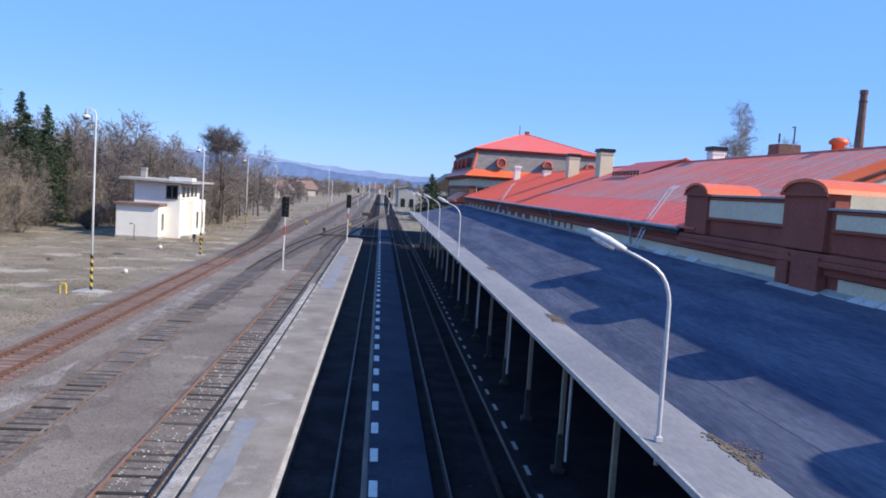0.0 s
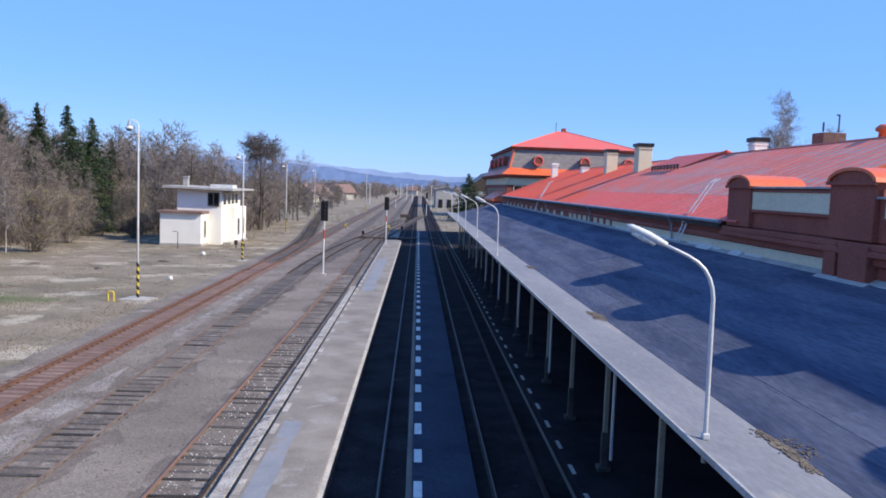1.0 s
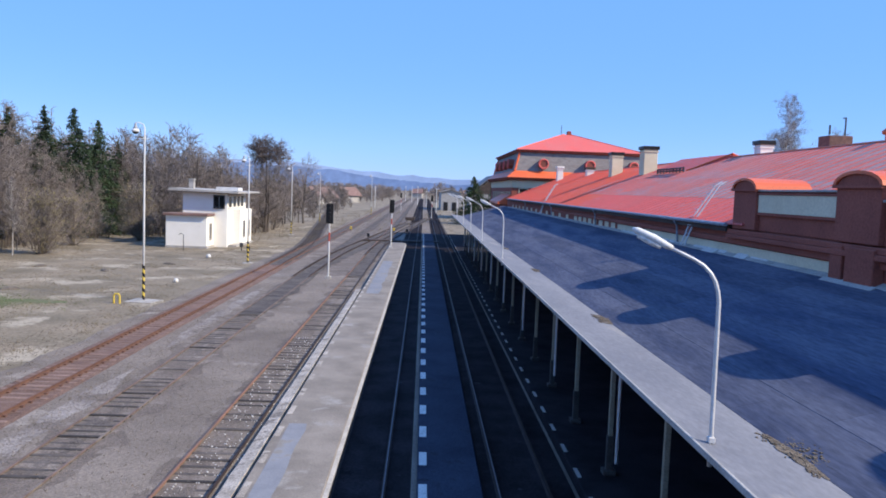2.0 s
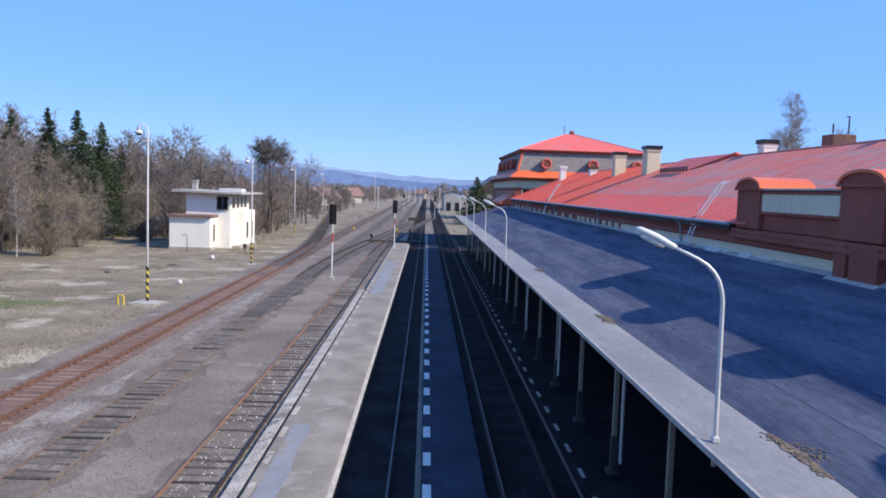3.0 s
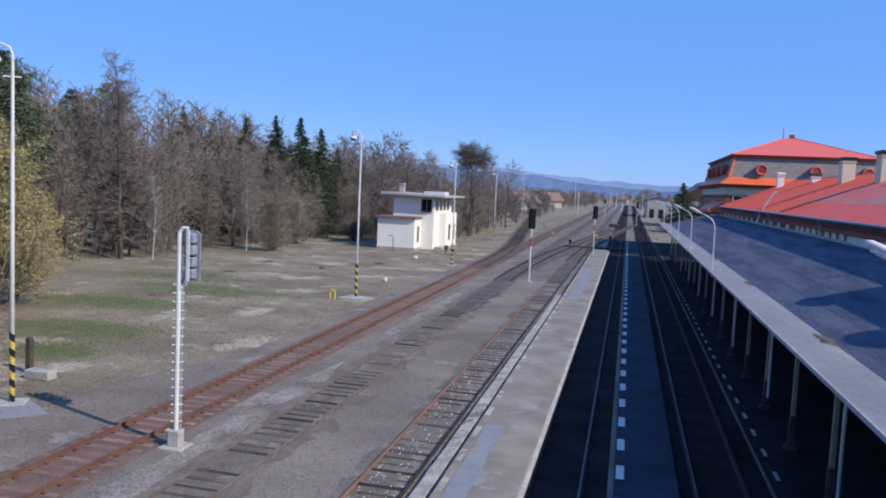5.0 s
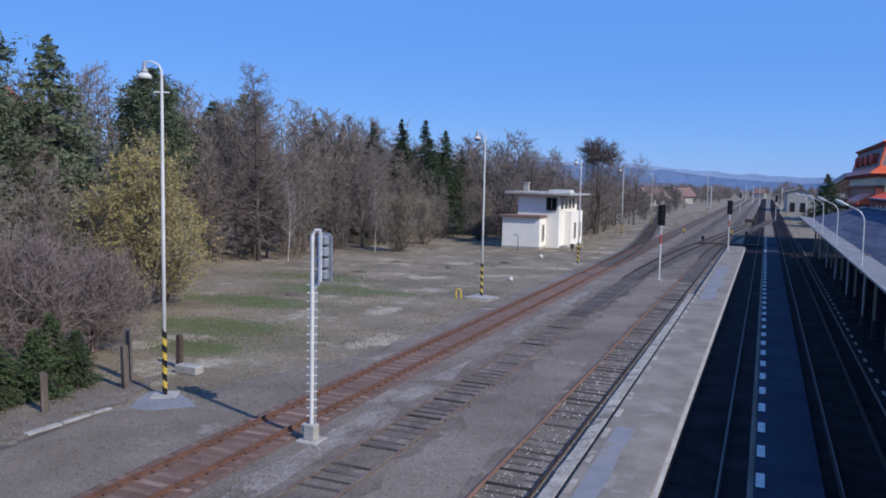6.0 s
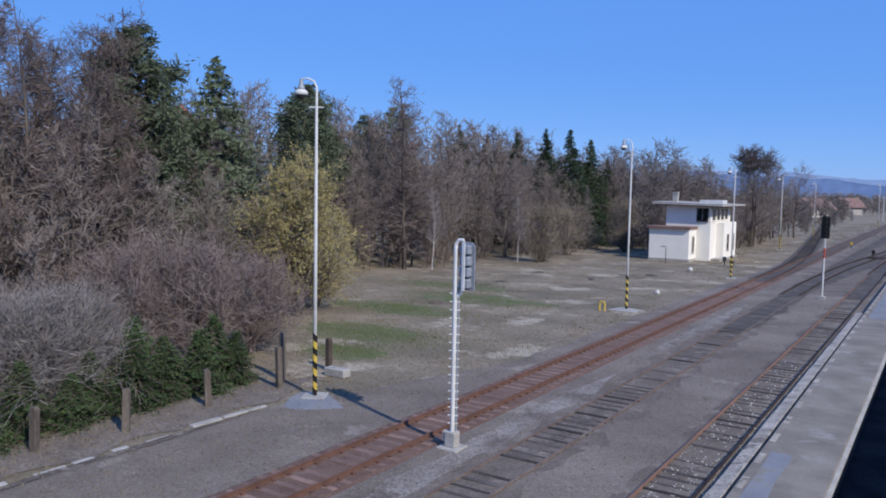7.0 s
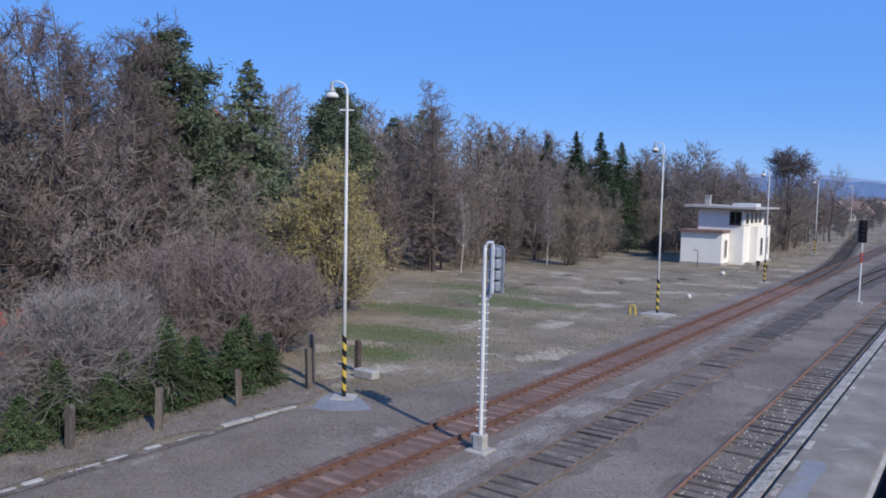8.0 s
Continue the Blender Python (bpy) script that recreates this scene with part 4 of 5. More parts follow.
sb("low_roof", Shape().box(-33.8, -28.0, 101.6, 105.2, 4.25, 4.55), M_BROWNROOF, "thin flat roof with red-brown edge", 0.02)
sb("roof", Shape().prism([(-33.9, 7.45), (-24.6, 7.3), (-24.6, 7.55), (-33.9, 7.8)], 104.0, 117.2), M_CONC, "wide overhanging flat roof", 0.02)
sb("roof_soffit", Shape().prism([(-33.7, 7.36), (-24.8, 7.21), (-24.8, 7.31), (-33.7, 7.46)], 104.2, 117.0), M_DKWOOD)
sb("roof_box", Shape().box(-28.0, -25.0, 105.5, 108.0, 7.62, 8.1), M_MAST, "white box on the roof", 0.02)
sb("chimney", Shape().box(-32.4, -31.7, 108, 108.7, 7.6, 9.1).box(-32.5, -31.6, 107.9, 108.8, 8.9, 9.05), M_CONC, "pale chimney", 0.02)
window(sb, -27.45, 105.19, 5.35, 1.35, 1.55, 0, M_DKWOOD, 2)
for y in (106.6, 109.0, 111.2, 113.4):
    window(sb, -26.34, y, 5.4, 1.7, 1.5, 2, M_HOUSE, 2)
window(sb, -28.19, 103.8, 1.2, 0.9, 2.0, 2, M_CONC, 1)
window(sb, -25.29, 110.4, 1.3, 0.9, 2.1, 2, M_CONC, 1)
window(sb, -25.29, 113.4, 1.3, 0.9, 2.1, 2, M_CONC, 1)
tap = thing("standpipe", "thin dark standpipe in front of the house", "pipe", (-29.8, 97.5, 0))
part("pipe", Shape().tube([(0, 0, 0), (0, 0, 2.1), (-0.35, 0, 2.2), (-0.6, 0, 2.1)], 0.05, 6), M_DARKSTEEL, tap)


# ---------------------------------------------------------------- masts and signals
def slanted_band(r, z0, z1, tilt, sides=14):
    """A painted ring round a post whose edges run aslant."""
    ring_at = [(math.cos(2 * math.pi * k / sides), math.sin(2 * math.pi * k / sides)) for k in range(sides)]
    return Shape().add([(c * rr, q * rr, z - tilt * c) for rr, z in ((r - 0.02, z0), (r, z0), (r, z1), (r - 0.02, z1)) for c, q in ring_at],
                       [(j * sides + k, j * sides + (k + 1) % sides, ((j + 1) % 4) * sides + (k + 1) % sides, ((j + 1) % 4) * sides + k) for j in range(4) for k in range(sides)])


def light_mast(h, bands=9):
    m = thing("light_mast", "tall pale lighting mast with yellow and black striped foot", "lamp post", (0, 0, 0), "yard lighting masts")
    part("pole", Shape().tube([(0, 0, 0.05), (0, 0, h * 0.55), (0, 0, h - 0.95), (0.0, 0, h - 0.35), (-0.1, -0.02, h - 0.1), (-0.35, -0.05, h + 0.02), (-0.62, -0.1, h - 0.02)], [0.085, 0.072, 0.056, 0.044, 0.036, 0.032, 0.028], 10), M_MAST, m, smooth=True)
    for i in range(bands):
        part("stripe", slanted_band(0.1, 0.1 + 2.6 * i / bands, 0.1 + 2.6 * (i + 1) / bands, 0.09), (M_BLACK, M_YELLOW)[i % 2], m, ("black band", "yellow band")[i % 2])
    part("footing", Shape().box(-0.5, 0.5, -0.5, 0.5, -0.1, 0.08), M_CONC, m, "concrete footing", 0.02)
    head = part("lamp_head", Shape().lathe([(0.08, h - 0.4), (0.15, h - 0.44), (0.25, h - 0.51), (0.28, h - 0.58), (0.27, h - 0.66), (0.21, h - 0.68), (0.08, h - 0.64)], -0.62, -0.1, 16), M_MAST, m, "pale flared luminaire ring", smooth=True)
    part("lamp_bowl", Shape().lathe([(0.21, h - 0.67), (0.19, h - 0.75), (0.12, h - 0.81), (0, h - 0.83)], -0.62, -0.1, 14), M_DARKSTEEL, head, "dark glass bowl", smooth=True)
    part("lamp_neck", Shape().lathe([(0.02, h + 0.02), (0.06, h - 0.03), (0.09, h - 0.15), (0.08, h - 0.22), (0.14, h - 0.34), (0.16, h - 0.43), (0.08, h - 0.45)], -0.62, -0.1, 12), M_SIGGREY, head, "grey upper housing", smooth=True)
    part("bracket", Shape().tube([(-0.3, 0, h - 1.15), (0.3, 0, h - 1.15)], 0.03, 6), M_MAST, m)
    return m


m1 = light_mast(13.3)
m1.matrix_basis = pose(-22.08, 24.15, 0, 0, 0, 30)
for x, y, k in ((-20.15, 56.6, 0.965), (-19.1, 85.5, 0.885), (-22.9, 135.8, 0.9), (-24.5, 185, 0.9), (-16.0, 240, 0.95)):
    copy_thing(m1, pose(x, y, 0, 0, 0, 20) @ Matrix.Diagonal((1, 1, k, 1)))
tagged(part("mast_slab", Shape().prism([(-23.0, 24.5), (-22.8, 23.4), (-22.0, 22.2), (-21.3, 22.2), (-20.5, 22.9), (-19.9, 23.5), (-20.6, 24.0), (-21.8, 24.7)], -0.05, 0.04, "z"), M_PATCH, bevel=0.02), "broken concrete slab round the mast foot", "slab")
tagged(part("mast_slab", Shape().prism([(-21.2, 55.6), (-19.2, 55.4), (-18.8, 56.9), (-20.9, 57.5)], -0.05, 0.06, "z"), M_CONC, bevel=0.02), "small concrete slab round the mast foot", "slab")

# tall signal seen from behind
sig = thing("main_signal", "tall grey signal post with ladder rungs, seen from behind", "railway signal", (-13.84, 22.05, 0))
part("footing", Shape().box(-0.4, 0.4, -0.4, 0.4, -0.05, 0.1).box(-0.2, 0.2, -0.18, 0.18, 0.1, 0.62).box(-0.32, -0.2, -0.14, 0.14, 0.25, 0.62), M_CONC, sig, "white concrete foot", 0.02)
part("post", Shape().tube([(0, 0, 0.5), (0, 0, 7.0)], 0.075, 10), M_MAST, sig)
part("neck", Shape().tube([(-0.02, 0, 5.3), (0.0, 0, 7.05), (0.1, 0.02, 7.2), (0.28, 0.05, 7.2)], 0.06, 8).tube([(0, 0, 5.2), (0.25, 0.05, 5.45)], 0.06, 8), M_MAST, sig)
# thin grey tube set close beside the post, carrying the rungs
ladder = part("ladder_stile", Shape().tube([(0.1, 0.07, 0.5), (0.1, 0.07, 5.6)], 0.035, 6), M_SIGGREY, sig)
for i in range(17):
    part("rung", Shape().tube([(-0.15, -0.07, 0.9 + 0.28 * i), (0.17, 0.09, 0.9 + 0.28 * i)], 0.024, 6), M_MAST, ladder)
back = part("backboard", Shape().prism([(0.08, 5.5), (0.62, 5.5), (0.62, 7.0), (0.5, 7.12), (0.2, 7.12), (0.08, 7.0)], 0.2, 0.26), M_SIGGREY, sig, "grey signal board")
for i in range(4):
    part("lamp_case", Shape().box(0.16, 0.54, -0.06, 0.2, 5.58 + 0.38 * i, 5.9 + 0.38 * i), M_SIGGREY, back, "grey lamp housing", 0.04)
    part("hood", Shape().tube([(0.35, 0.26, 5.74 + 0.38 * i), (0.35, 0.55, 5.72 + 0.38 * i)], 0.13, 10), M_BLACK, back)
part("cable_channel", Shape().box(0.29, 0.41, -0.1, -0.062, 5.5, 7.15), M_MAST, back, "pale vertical channel down the lamp cases", 0.01)
part("bracket", Shape().box(0.0, 0.2, 0.02, 0.1, 6.2, 6.3).box(0.0, 0.2, 0.02, 0.1, 5.6, 5.7), M_MAST, sig)


def colour_signal(h, hh, ww, lamps):
    s = thing("colour_light_signal", "black colour-light signal on a red and white post", "railway signal", (0, 0, 0), "yard signals")
    n = 6
    for i in range(n):
        part("post_section", Shape().tube([(0, 0, 0.2 + (h - hh - 0.2) * i / n), (0, 0, 0.2 + (h - hh - 0.2) * (i + 1) / n)], 0.075, 8), (M_MAST if i < 3 else (M_REDP, M_MAST)[i % 2]), s)
    part("footing", Shape().box(-0.25, 0.25, -0.25, 0.25, -0.05, 0.3), M_CONC, s, "", 0.02)
    head = part("signal_head", Shape().prism([(-ww, h - hh), (ww, h - hh), (ww, h - 0.12), (ww - 0.12, h), (-ww + 0.12, h), (-ww, h - 0.12)], -0.08, 0.12), M_BLACK, s, "black signal board", 0.01)
    for i in range(lamps):
        z = h - hh + (hh / lamps) * (i + 0.5)
        part("hood", Shape().tube([(0, -0.34, z - 0.02), (0, -0.08, z)], 0.13, 10), M_BLACK, head)
    return s


sA = colour_signal(7.2, 1.9, 0.33, 5)
sA.matrix_basis = pose(-8.8, 73.6, 0)
sB = colour_signal(7.0, 1.85, 0.33, 5)
sB.matrix_basis = pose(-4.4, 110, 0.2)
copy_thing(sB, pose(2.6, 236, 0))
copy_thing(sB, pose(-8.6, 300, 0))

# small things by the line
def yard_stub(x, y, h, mt, label):
    t = thing("dwarf_signal", label, "marker", (x, y, 0), "yard markers")
    part("stem", Shape().tube([(0, 0, 0), (0, 0, h)], 0.07, 8), M_DARKSTEEL, t)
    part("head", Shape().box(-0.22, 0.22, -0.12, 0.12, h - 0.1, h + 0.45), mt, t, "", 0.03)


yard_stub(-8.9, 128, 0.8, M_BLACK, "low black shunting signal between tracks")
yard_stub(-2.9, 146, 0.8, M_BLACK, "low black shunting signal between tracks")
yard_stub(-14.0, 152, 0.6, M_YELLOW, "low yellow point marker")
yard_stub(-5.6, 152, 0.6, M_YELLOW, "low yellow point marker")
for x, y in ((-21.5, 96.5), (-23.4, 101)):
    yard_stub(x, y, 0.6, M_DARKSTEEL, "low dark point lever by the grass")
u = thing("yellow_hoop", "small yellow painted metal hoop in the grass", "marker", (-21.45, 55.0, 0))
part("hoop", Shape().tube([(-0.2, 0, 0), (-0.2, 0, 0.55), (-0.12, 0, 0.68), (0.12, 0, 0.68), (0.2, 0, 0.55), (0.2, 0, 0)], 0.075, 8), M_YELLOW, u)
tagged(part("white_stone", Shape().lathe([(0, 0), (0.2, 0), (0.21, 0.2), (0.13, 0.33), (0, 0.36)], -21.2, 67.4, 10), M_WHITE, smooth=True), "white painted stone in the grass", "stone")
tagged(part("white_stone", Shape().lathe([(0, 0), (0.25, 0), (0.28, 0.25), (0.16, 0.42), (0, 0.45)], -24.6, 90.0, 10), M_WHITE, smooth=True), "white painted stone near the house", "stone")
tagged(part("concrete_block", Shape().box(-24.3, -23.1, 27.2, 27.75, 0.0, 0.4), M_CONC, bevel=0.04), "long pale concrete block lying in grass", "block")
tagged(part("timber_stump", Shape().prism([(-24.9, 0), (-24.64, 0), (-24.64, 1.5), (-24.72, 1.62), (-24.9, 1.55)], 27.95, 28.2), M_DKWOOD, bevel=0.02), "dark upright timber stump", "post")
ragged("leaf_litter_soil", -24.5, 1.5, 3, 27, 0.03, M_LITTER, "brown soil and dead leaves along the fence posts", 40)
duct = thing("cable_duct", "cracked concrete cable duct along the fence", "kerb", (-22.75, 12, 0))
dr = random.Random(8)
y = 3.0
while y < 21.5:
    l = dr.uniform(0.7, 1.5)
    if dr.random() < 0.22:
        y += l * 0.7
        continue
    slab = part("duct_slab", Shape().box(-dr.uniform(0.06, 0.15), 0.13, 0, l - dr.uniform(0.02, 0.25), -0.08, 0.07), M_CONC, duct, "", 0.02)
    slab.matrix_basis = pose(dr.uniform(-0.1, 0.1), y - 12, dr.uniform(-0.06, 0.01), 0, dr.uniform(-7, 7), dr.uniform(-4, 4))
    y += l
for k, (x, y, h) in enumerate([(-24.7, 10.5, 1.5), (-24.75, 13.6, 1.55), (-24.2, 16.6, 1.6), (-24.45, 20.5, 1.55), (-24.3, 24.3, 1.9), (-25.2, 25.4, 2.2)]):
    p = Shape().prism([(-0.13, 0), (0.13, 0), (0.13, h - 0.1), (0.04, h), (-0.13, h - 0.04)], -0.11, 0.11)
    ob = tagged(part("fence_post", p, M_WOODPOST, bevel=0.015), "weathered split timber fence post", "post", "fence posts")
    ob.matrix_basis = pose(x, y, 0, 2 * math.sin(k * 2.1), 3 * math.sin(k * 1.3), 20 * k)
for k, (x, y) in enumerate([(-36, 66), (-31.5, 60), (-37, 76), (-30, 74), (-26.5, 82), (-33, 50)]):
    s = Shape().lathe([(0, -0.05), (0.5, -0.05), (0.42, 0.12), (0.2, 0.24), (0, 0.27)], 0, 0, 9)
    ob = tagged(part("dirt_heap", s, M_WOODPOST, smooth=True), "small heap of rubble in the meadow", "heap", "meadow heaps")
    ob.matrix_basis = pose(x, y, lie(x, y), 0, 0, 40 * k) @ Matrix.Diagonal((1.7, 0.8, 0.7, 1))
cart = thing("track_trolley", "low dark track trolley far down the yard", "trolley", (-3.4, 205, 0))
part("deck", Shape().box(-1.2, 1.2, -1.5, 1.5, 0.5, 1.3), M_DKWOOD, cart, "", 0.05)
for dx in (-0.75, 0.75):
    for dy in (-0.9, 0.9):
        part("wheel", Shape().tube([(dx - 0.05, dy, 0.36), (dx + 0.05, dy, 0.36)], 0.34, 12), M_DARKSTEEL, cart)


# ---------------------------------------------------------------- trees
def grow(rng, h, trunk_r, limbs, spread, up, first, depth=3, kids=7, stems=1):
    """Sticks of a bare tree: trunk or several stems, limbs, branches and twigs."""
    thick, thin = [], []

    def branch(p, d, length, r, level):
        n = 4 if level < 2 else 2
        step = length / n
        for i in range(n):
            d2 = (d + Vector(rng.normal(0, 0.13 + 0.05 * level, 3)) + Vector((0, 0, up * 0.12))).normalized()
            q = p + d2 * step
            r2 = max(0.006, r * (1 - 0.75 * (i + 1) / n)) if i == n - 1 else r * (1 - 0.6 * (i + 1) / n)
            (thick if level < 2 else thin).append((*p, *q, max(r, 0.006), max(r2, 0.005)))
            if level < depth:
                for _ in range(max(1, round(kids / n))):
                    side = Vector(rng.normal(0, 1, 3))
                    side = (side - d2 * side.dot(d2)).normalized()
                    branch(p.lerp(q, rng.random()), (d2 * 0.75 + side * rng.uniform(0.5, 0.95)).normalized(), length * rng.uniform(0.42, 0.7), r2 * 0.5 + 0.004, level + 1)
            p, d, r = q, d2, r2

    for _ in range(stems):
        lean = Vector((rng.normal(0, 0.02 + 0.12 * (stems > 1)), rng.normal(0, 0.02 + 0.12 * (stems > 1)), 1)).normalized()
        pts = [Vector((rng.normal(0, 0.1 * (stems > 1)), rng.normal(0, 0.1 * (stems > 1)), -0.2))]
        for i in range(8):
            lean = (lean + Vector((rng.normal(0, 0.05), rng.normal(0, 0.05), 0.06))).normalized()
            pts.append(pts[-1] + lean * h / 8)
        for i in range(8):
            thick.append((*pts[i], *pts[i + 1], trunk_r * (1 - i / 8.6), trunk_r * (1 - (i + 1) / 8.6)))
        for k in range(limbs // stems):
            f = first + (0.98 - first) * (k + rng.random()) / (limbs // stems)
            i = min(7, int(f * 8))
            p = pts[i].lerp(pts[i + 1], f * 8 - i)
            a = rng.uniform(0, 2 * math.pi)
            d = Vector((math.cos(a), math.sin(a), rng.uniform(0.3, 0.9) * up)).normalized()
            branch(p, d, spread * (1.1 - 0.75 * f) * rng.uniform(0.7, 1.2), trunk_r * (1 - f) * 0.5 + 0.015, 1)
    return thick, thin


def fatten(segs, k):
    return [(*s[:6], max(s[6], k), max(s[7], k * 0.7)) for s in segs]


def bare_tree(seed, label, twig_mat, bark, h=12.0, trunk_r=0.16, limbs=26, spread=3.4, up=0.9, first=0.18, kids=7, stems=1, thick_k=0.02, thin_k=0.011, depth=3, name="bare_tree", cat="tree", group="bare trees"):
    rng = np.random.default_rng(seed)
    thick, thin = grow(rng, h, trunk_r, limbs, spread, up, first, depth, kids, stems)
    t = thing(name, label, cat, (0, 0, 0), group)
    part("trunk", raw_mesh("trunk", *twigs(fatten(thick, thick_k), 4), bark), bark, t)
    part("crown", raw_mesh("crown", *ribbons(fatten(thin, thin_k * 1.05), rng), twig_mat), twig_mat, t)
    return t, thin


def conifer(seed, label, h, spread, material, pine=False, first=0.1):
    """A trunk with whorls of drooping branches, each carrying sprays of needles."""
    rng = np.random.default_rng(seed)
    t = thing("conifer", label, "tree", (0, 0, 0), "conifers")
    sticks, centres = [(0, 0, -0.2, 0, 0, h * 0.5, 0.016 * h, 0.009 * h), (0, 0, h * 0.5, 0, 0, h, 0.009 * h, 0.01)], []
    z = h * first
    while z < h * 0.99:
        f = z / h
        reach = spread * ((1 - f) ** 0.9 if not pine else math.sin(math.pi * min(0.97, 0.25 + 0.75 * (f - first) / (1 - first))) ** 0.7)
        for k in range(7 if not pine else 5):
            a = rng.uniform(0, 2 * math.pi)
            r = reach * rng.uniform(0.6, 1.15)
            droop = (rng.uniform(-0.5, -0.1) if not pine else 0.35) * r
            end = np.array([math.cos(a) * r, math.sin(a) * r, z + droop])
            start = np.array([0, 0, z + h * rng.uniform(-0.02, 0.02)])
            sticks.append((*start, *end, 0.03, 0.012))
            n = int(6 + r * (19 if not pine else 70))
            u = rng.uniform(0.25 if not pine else 0.5, 1.05, (n, 1))
            c = start + (end - start) * u + rng.normal(0, 0.07 + (0.08 if not pine else 0.13) * r, (n, 3)) * ([1, 1, 0.5] if not pine else [1, 1, 0.8])
            centres.append(c)
        z += h * 0.026 if not pine else h * 0.045
    c = np.concatenate(centres)
    part("trunk", raw_mesh("trunk", *twigs(sticks, 5), M_BARK), M_BARK, t)
    part("crown", raw_mesh("crown", *cards(rng, c, (0.06 if not pine else 0.055) * h ** 0.5, 0.3, 0.24), material), material, t)
    return t


def plant(kinds, places):
    """Sets the made trees once and then copies of them, each at its place with a turn and a size."""
    used = set()
    for k, (i, x, y, s) in enumerate(places):
        z = lie(x, y) - 0.05
        m = pose(x, y, z, 0, 0, (k * 137) % 360)
        if i not in used:
            used.add(i)
            kinds[i].matrix_basis = m @ Matrix.Scale(s, 4)
        else:
            c = copy_thing(kinds[i], m)
            c.scale = (s, s, s)


R = random.Random(21)
tree_kinds = [
    bare_tree(1, "leafless brown broadleaf tree at the wood's edge", M_TWIG, M_BARK, 12, 0.17, 25, 3.7, thin_k=0.015)[0],
    bare_tree(2, "leafless grey-brown alder with many fine twigs", M_TWIG, M_BARK, 13, 0.16, 27, 3.1, up=1.2, thin_k=0.015)[0],
    bare_tree(3, "leafless broad tree with dense twigs", M_TWIG, M_BARK, 11, 0.2, 25, 4.4, up=0.8, thin_k=0.015)[0],
    bare_tree(4, "leafless thin-stemmed tree clump", M_TWIG, M_BARK, 11, 0.1, 27, 2.7, up=1.3, stems=3, thin_k=0.015)[0],
    bare_tree(7, "leafless brown tree deep in the wood", M_TWIG, M_BARK, 12, 0.16, 20, 3.8, up=1.0, kids=5, thin_k=0.026)[0],
    bare_tree(8, "leafless twiggy scrub along the line", M_TWIG, M_BARK, 9, 0.08, 15, 3.0, up=1.1, first=0.06, kids=5, stems=3, thin_k=0.021)[0],
    bare_tree(5, "tall bare larch with light brown twigs", M_TWIG_R, M_BARK, 18, 0.24, 48, 3.1, up=0.35, first=0.1, kids=6, thin_k=0.014)[0],
    bare_tree(6, "tall slender bare tree with brown twigs", M_TWIG_R, M_BARK, 17, 0.2, 42, 3.3, up=0.7, first=0.15, kids=6, thin_k=0.014)[0],
    bare_tree(10, "tall dark leafless tree with very fine twigs", M_TWIG_R, M_BARK, 16.5, 0.2, 25, 3.8, up=1.0, first=0.1, kids=6, depth=4, thin_k=0.0105)[0],
]
places = []
# tall trees by the near end of the meadow
for x, y, i, s in ((-37.5, 20.5, 4, 1.05), (-41, 23, 5, 1.12), (-38.5, 25.5, 4, 0.98), (-43, 27.5, 5, 1.2), (-40.5, 30, 3, 0.8), (-46, 24, 5, 1.1), (-46, 34, 3, 0.85), (-48, 29, 5, 1.0), (-36, 16, 4, 0.95), (-40, 17.5, 5, 1.0), (-44, 19, 4, 1.05), (-50, 36, 4, 0.9),
                   (-37, 28, 0, 0.85), (-39, 33, 2, 0.8), (-43, 36, 0, 0.9), (-47, 40, 1, 0.9), (-42, 40, 2, 0.8), (-38, 23, 3, 0.8), (-35, 19, 3, 0.75),
                   (-36, 13, 5, 0.95), (-39.5, 14, 4, 1.0), (-43, 15.5, 5, 1.05), (-47, 17, 4, 1.0), (-35, 10, 4, 0.9), (-41, 11, 5, 1.0), (-50, 22, 5, 1.05), (-38, 18, 1, 1.3), (-42, 21, 0, 1.45), (-45, 25, 1, 1.4), (-40, 26, 0, 1.35), (-47, 30, 1, 1.35), (-36.5, 22, 0, 1.0), (-44, 30, 0, 1.4), (-38, 12, 0, 1.1), (-46, 13, 1, 1.3), (-52, 27, 0, 1.4), (-40.5, 20.5, 1, 1.26), (-43, 24.5, 0, 1.3), (-40.5, 18.0, 0, 1.05)):
    s *= 0.93 if -x / y > 1.8 else 1.0
    places.append((i + 2 if i > 3 else (8 if s >= 1.25 else i), x, y, s * 0.75 if i < 4 and s >= 1.25 else s))
# the wood's edge along the meadow: undergrowth, front trees, and the taller wood behind
def edge_x(y):
    return -50 + (0.085 * (y - 62) if y < 105 else 3.65 + 0.03 * (y - 105)) + 1.5 * math.sin(y * 0.35)


low = [(5, R.uniform(-46, -28.5), R.uniform(119, 160), R.uniform(0.6, 1.05)) for _ in range(70)]
for k in range(90):
    y = 42 + 104 * (k + R.random()) / 90
    low.append((5, edge_x(y) - R.uniform(-0.5, 6), y, R.uniform(0.35, 0.7)))
for k in range(70):
    y = 44 + 112 * (k + R.random()) / 70
    places.append((R.choice((0, 1, 2, 3)), edge_x(y) - R.uniform(2, 8), y, R.uniform(0.8, 1.1) * (1.0 if y < 110 else 0.85)))
for k in range(90):
    y = 44 + 120 * (k + R.random()) / 90
    places.append((R.choice((4, 1, 4, 4)), edge_x(y) - R.uniform(8, 26), y, R.uniform(1.15, 1.5) * (1.0 if y < 110 else 0.85)))
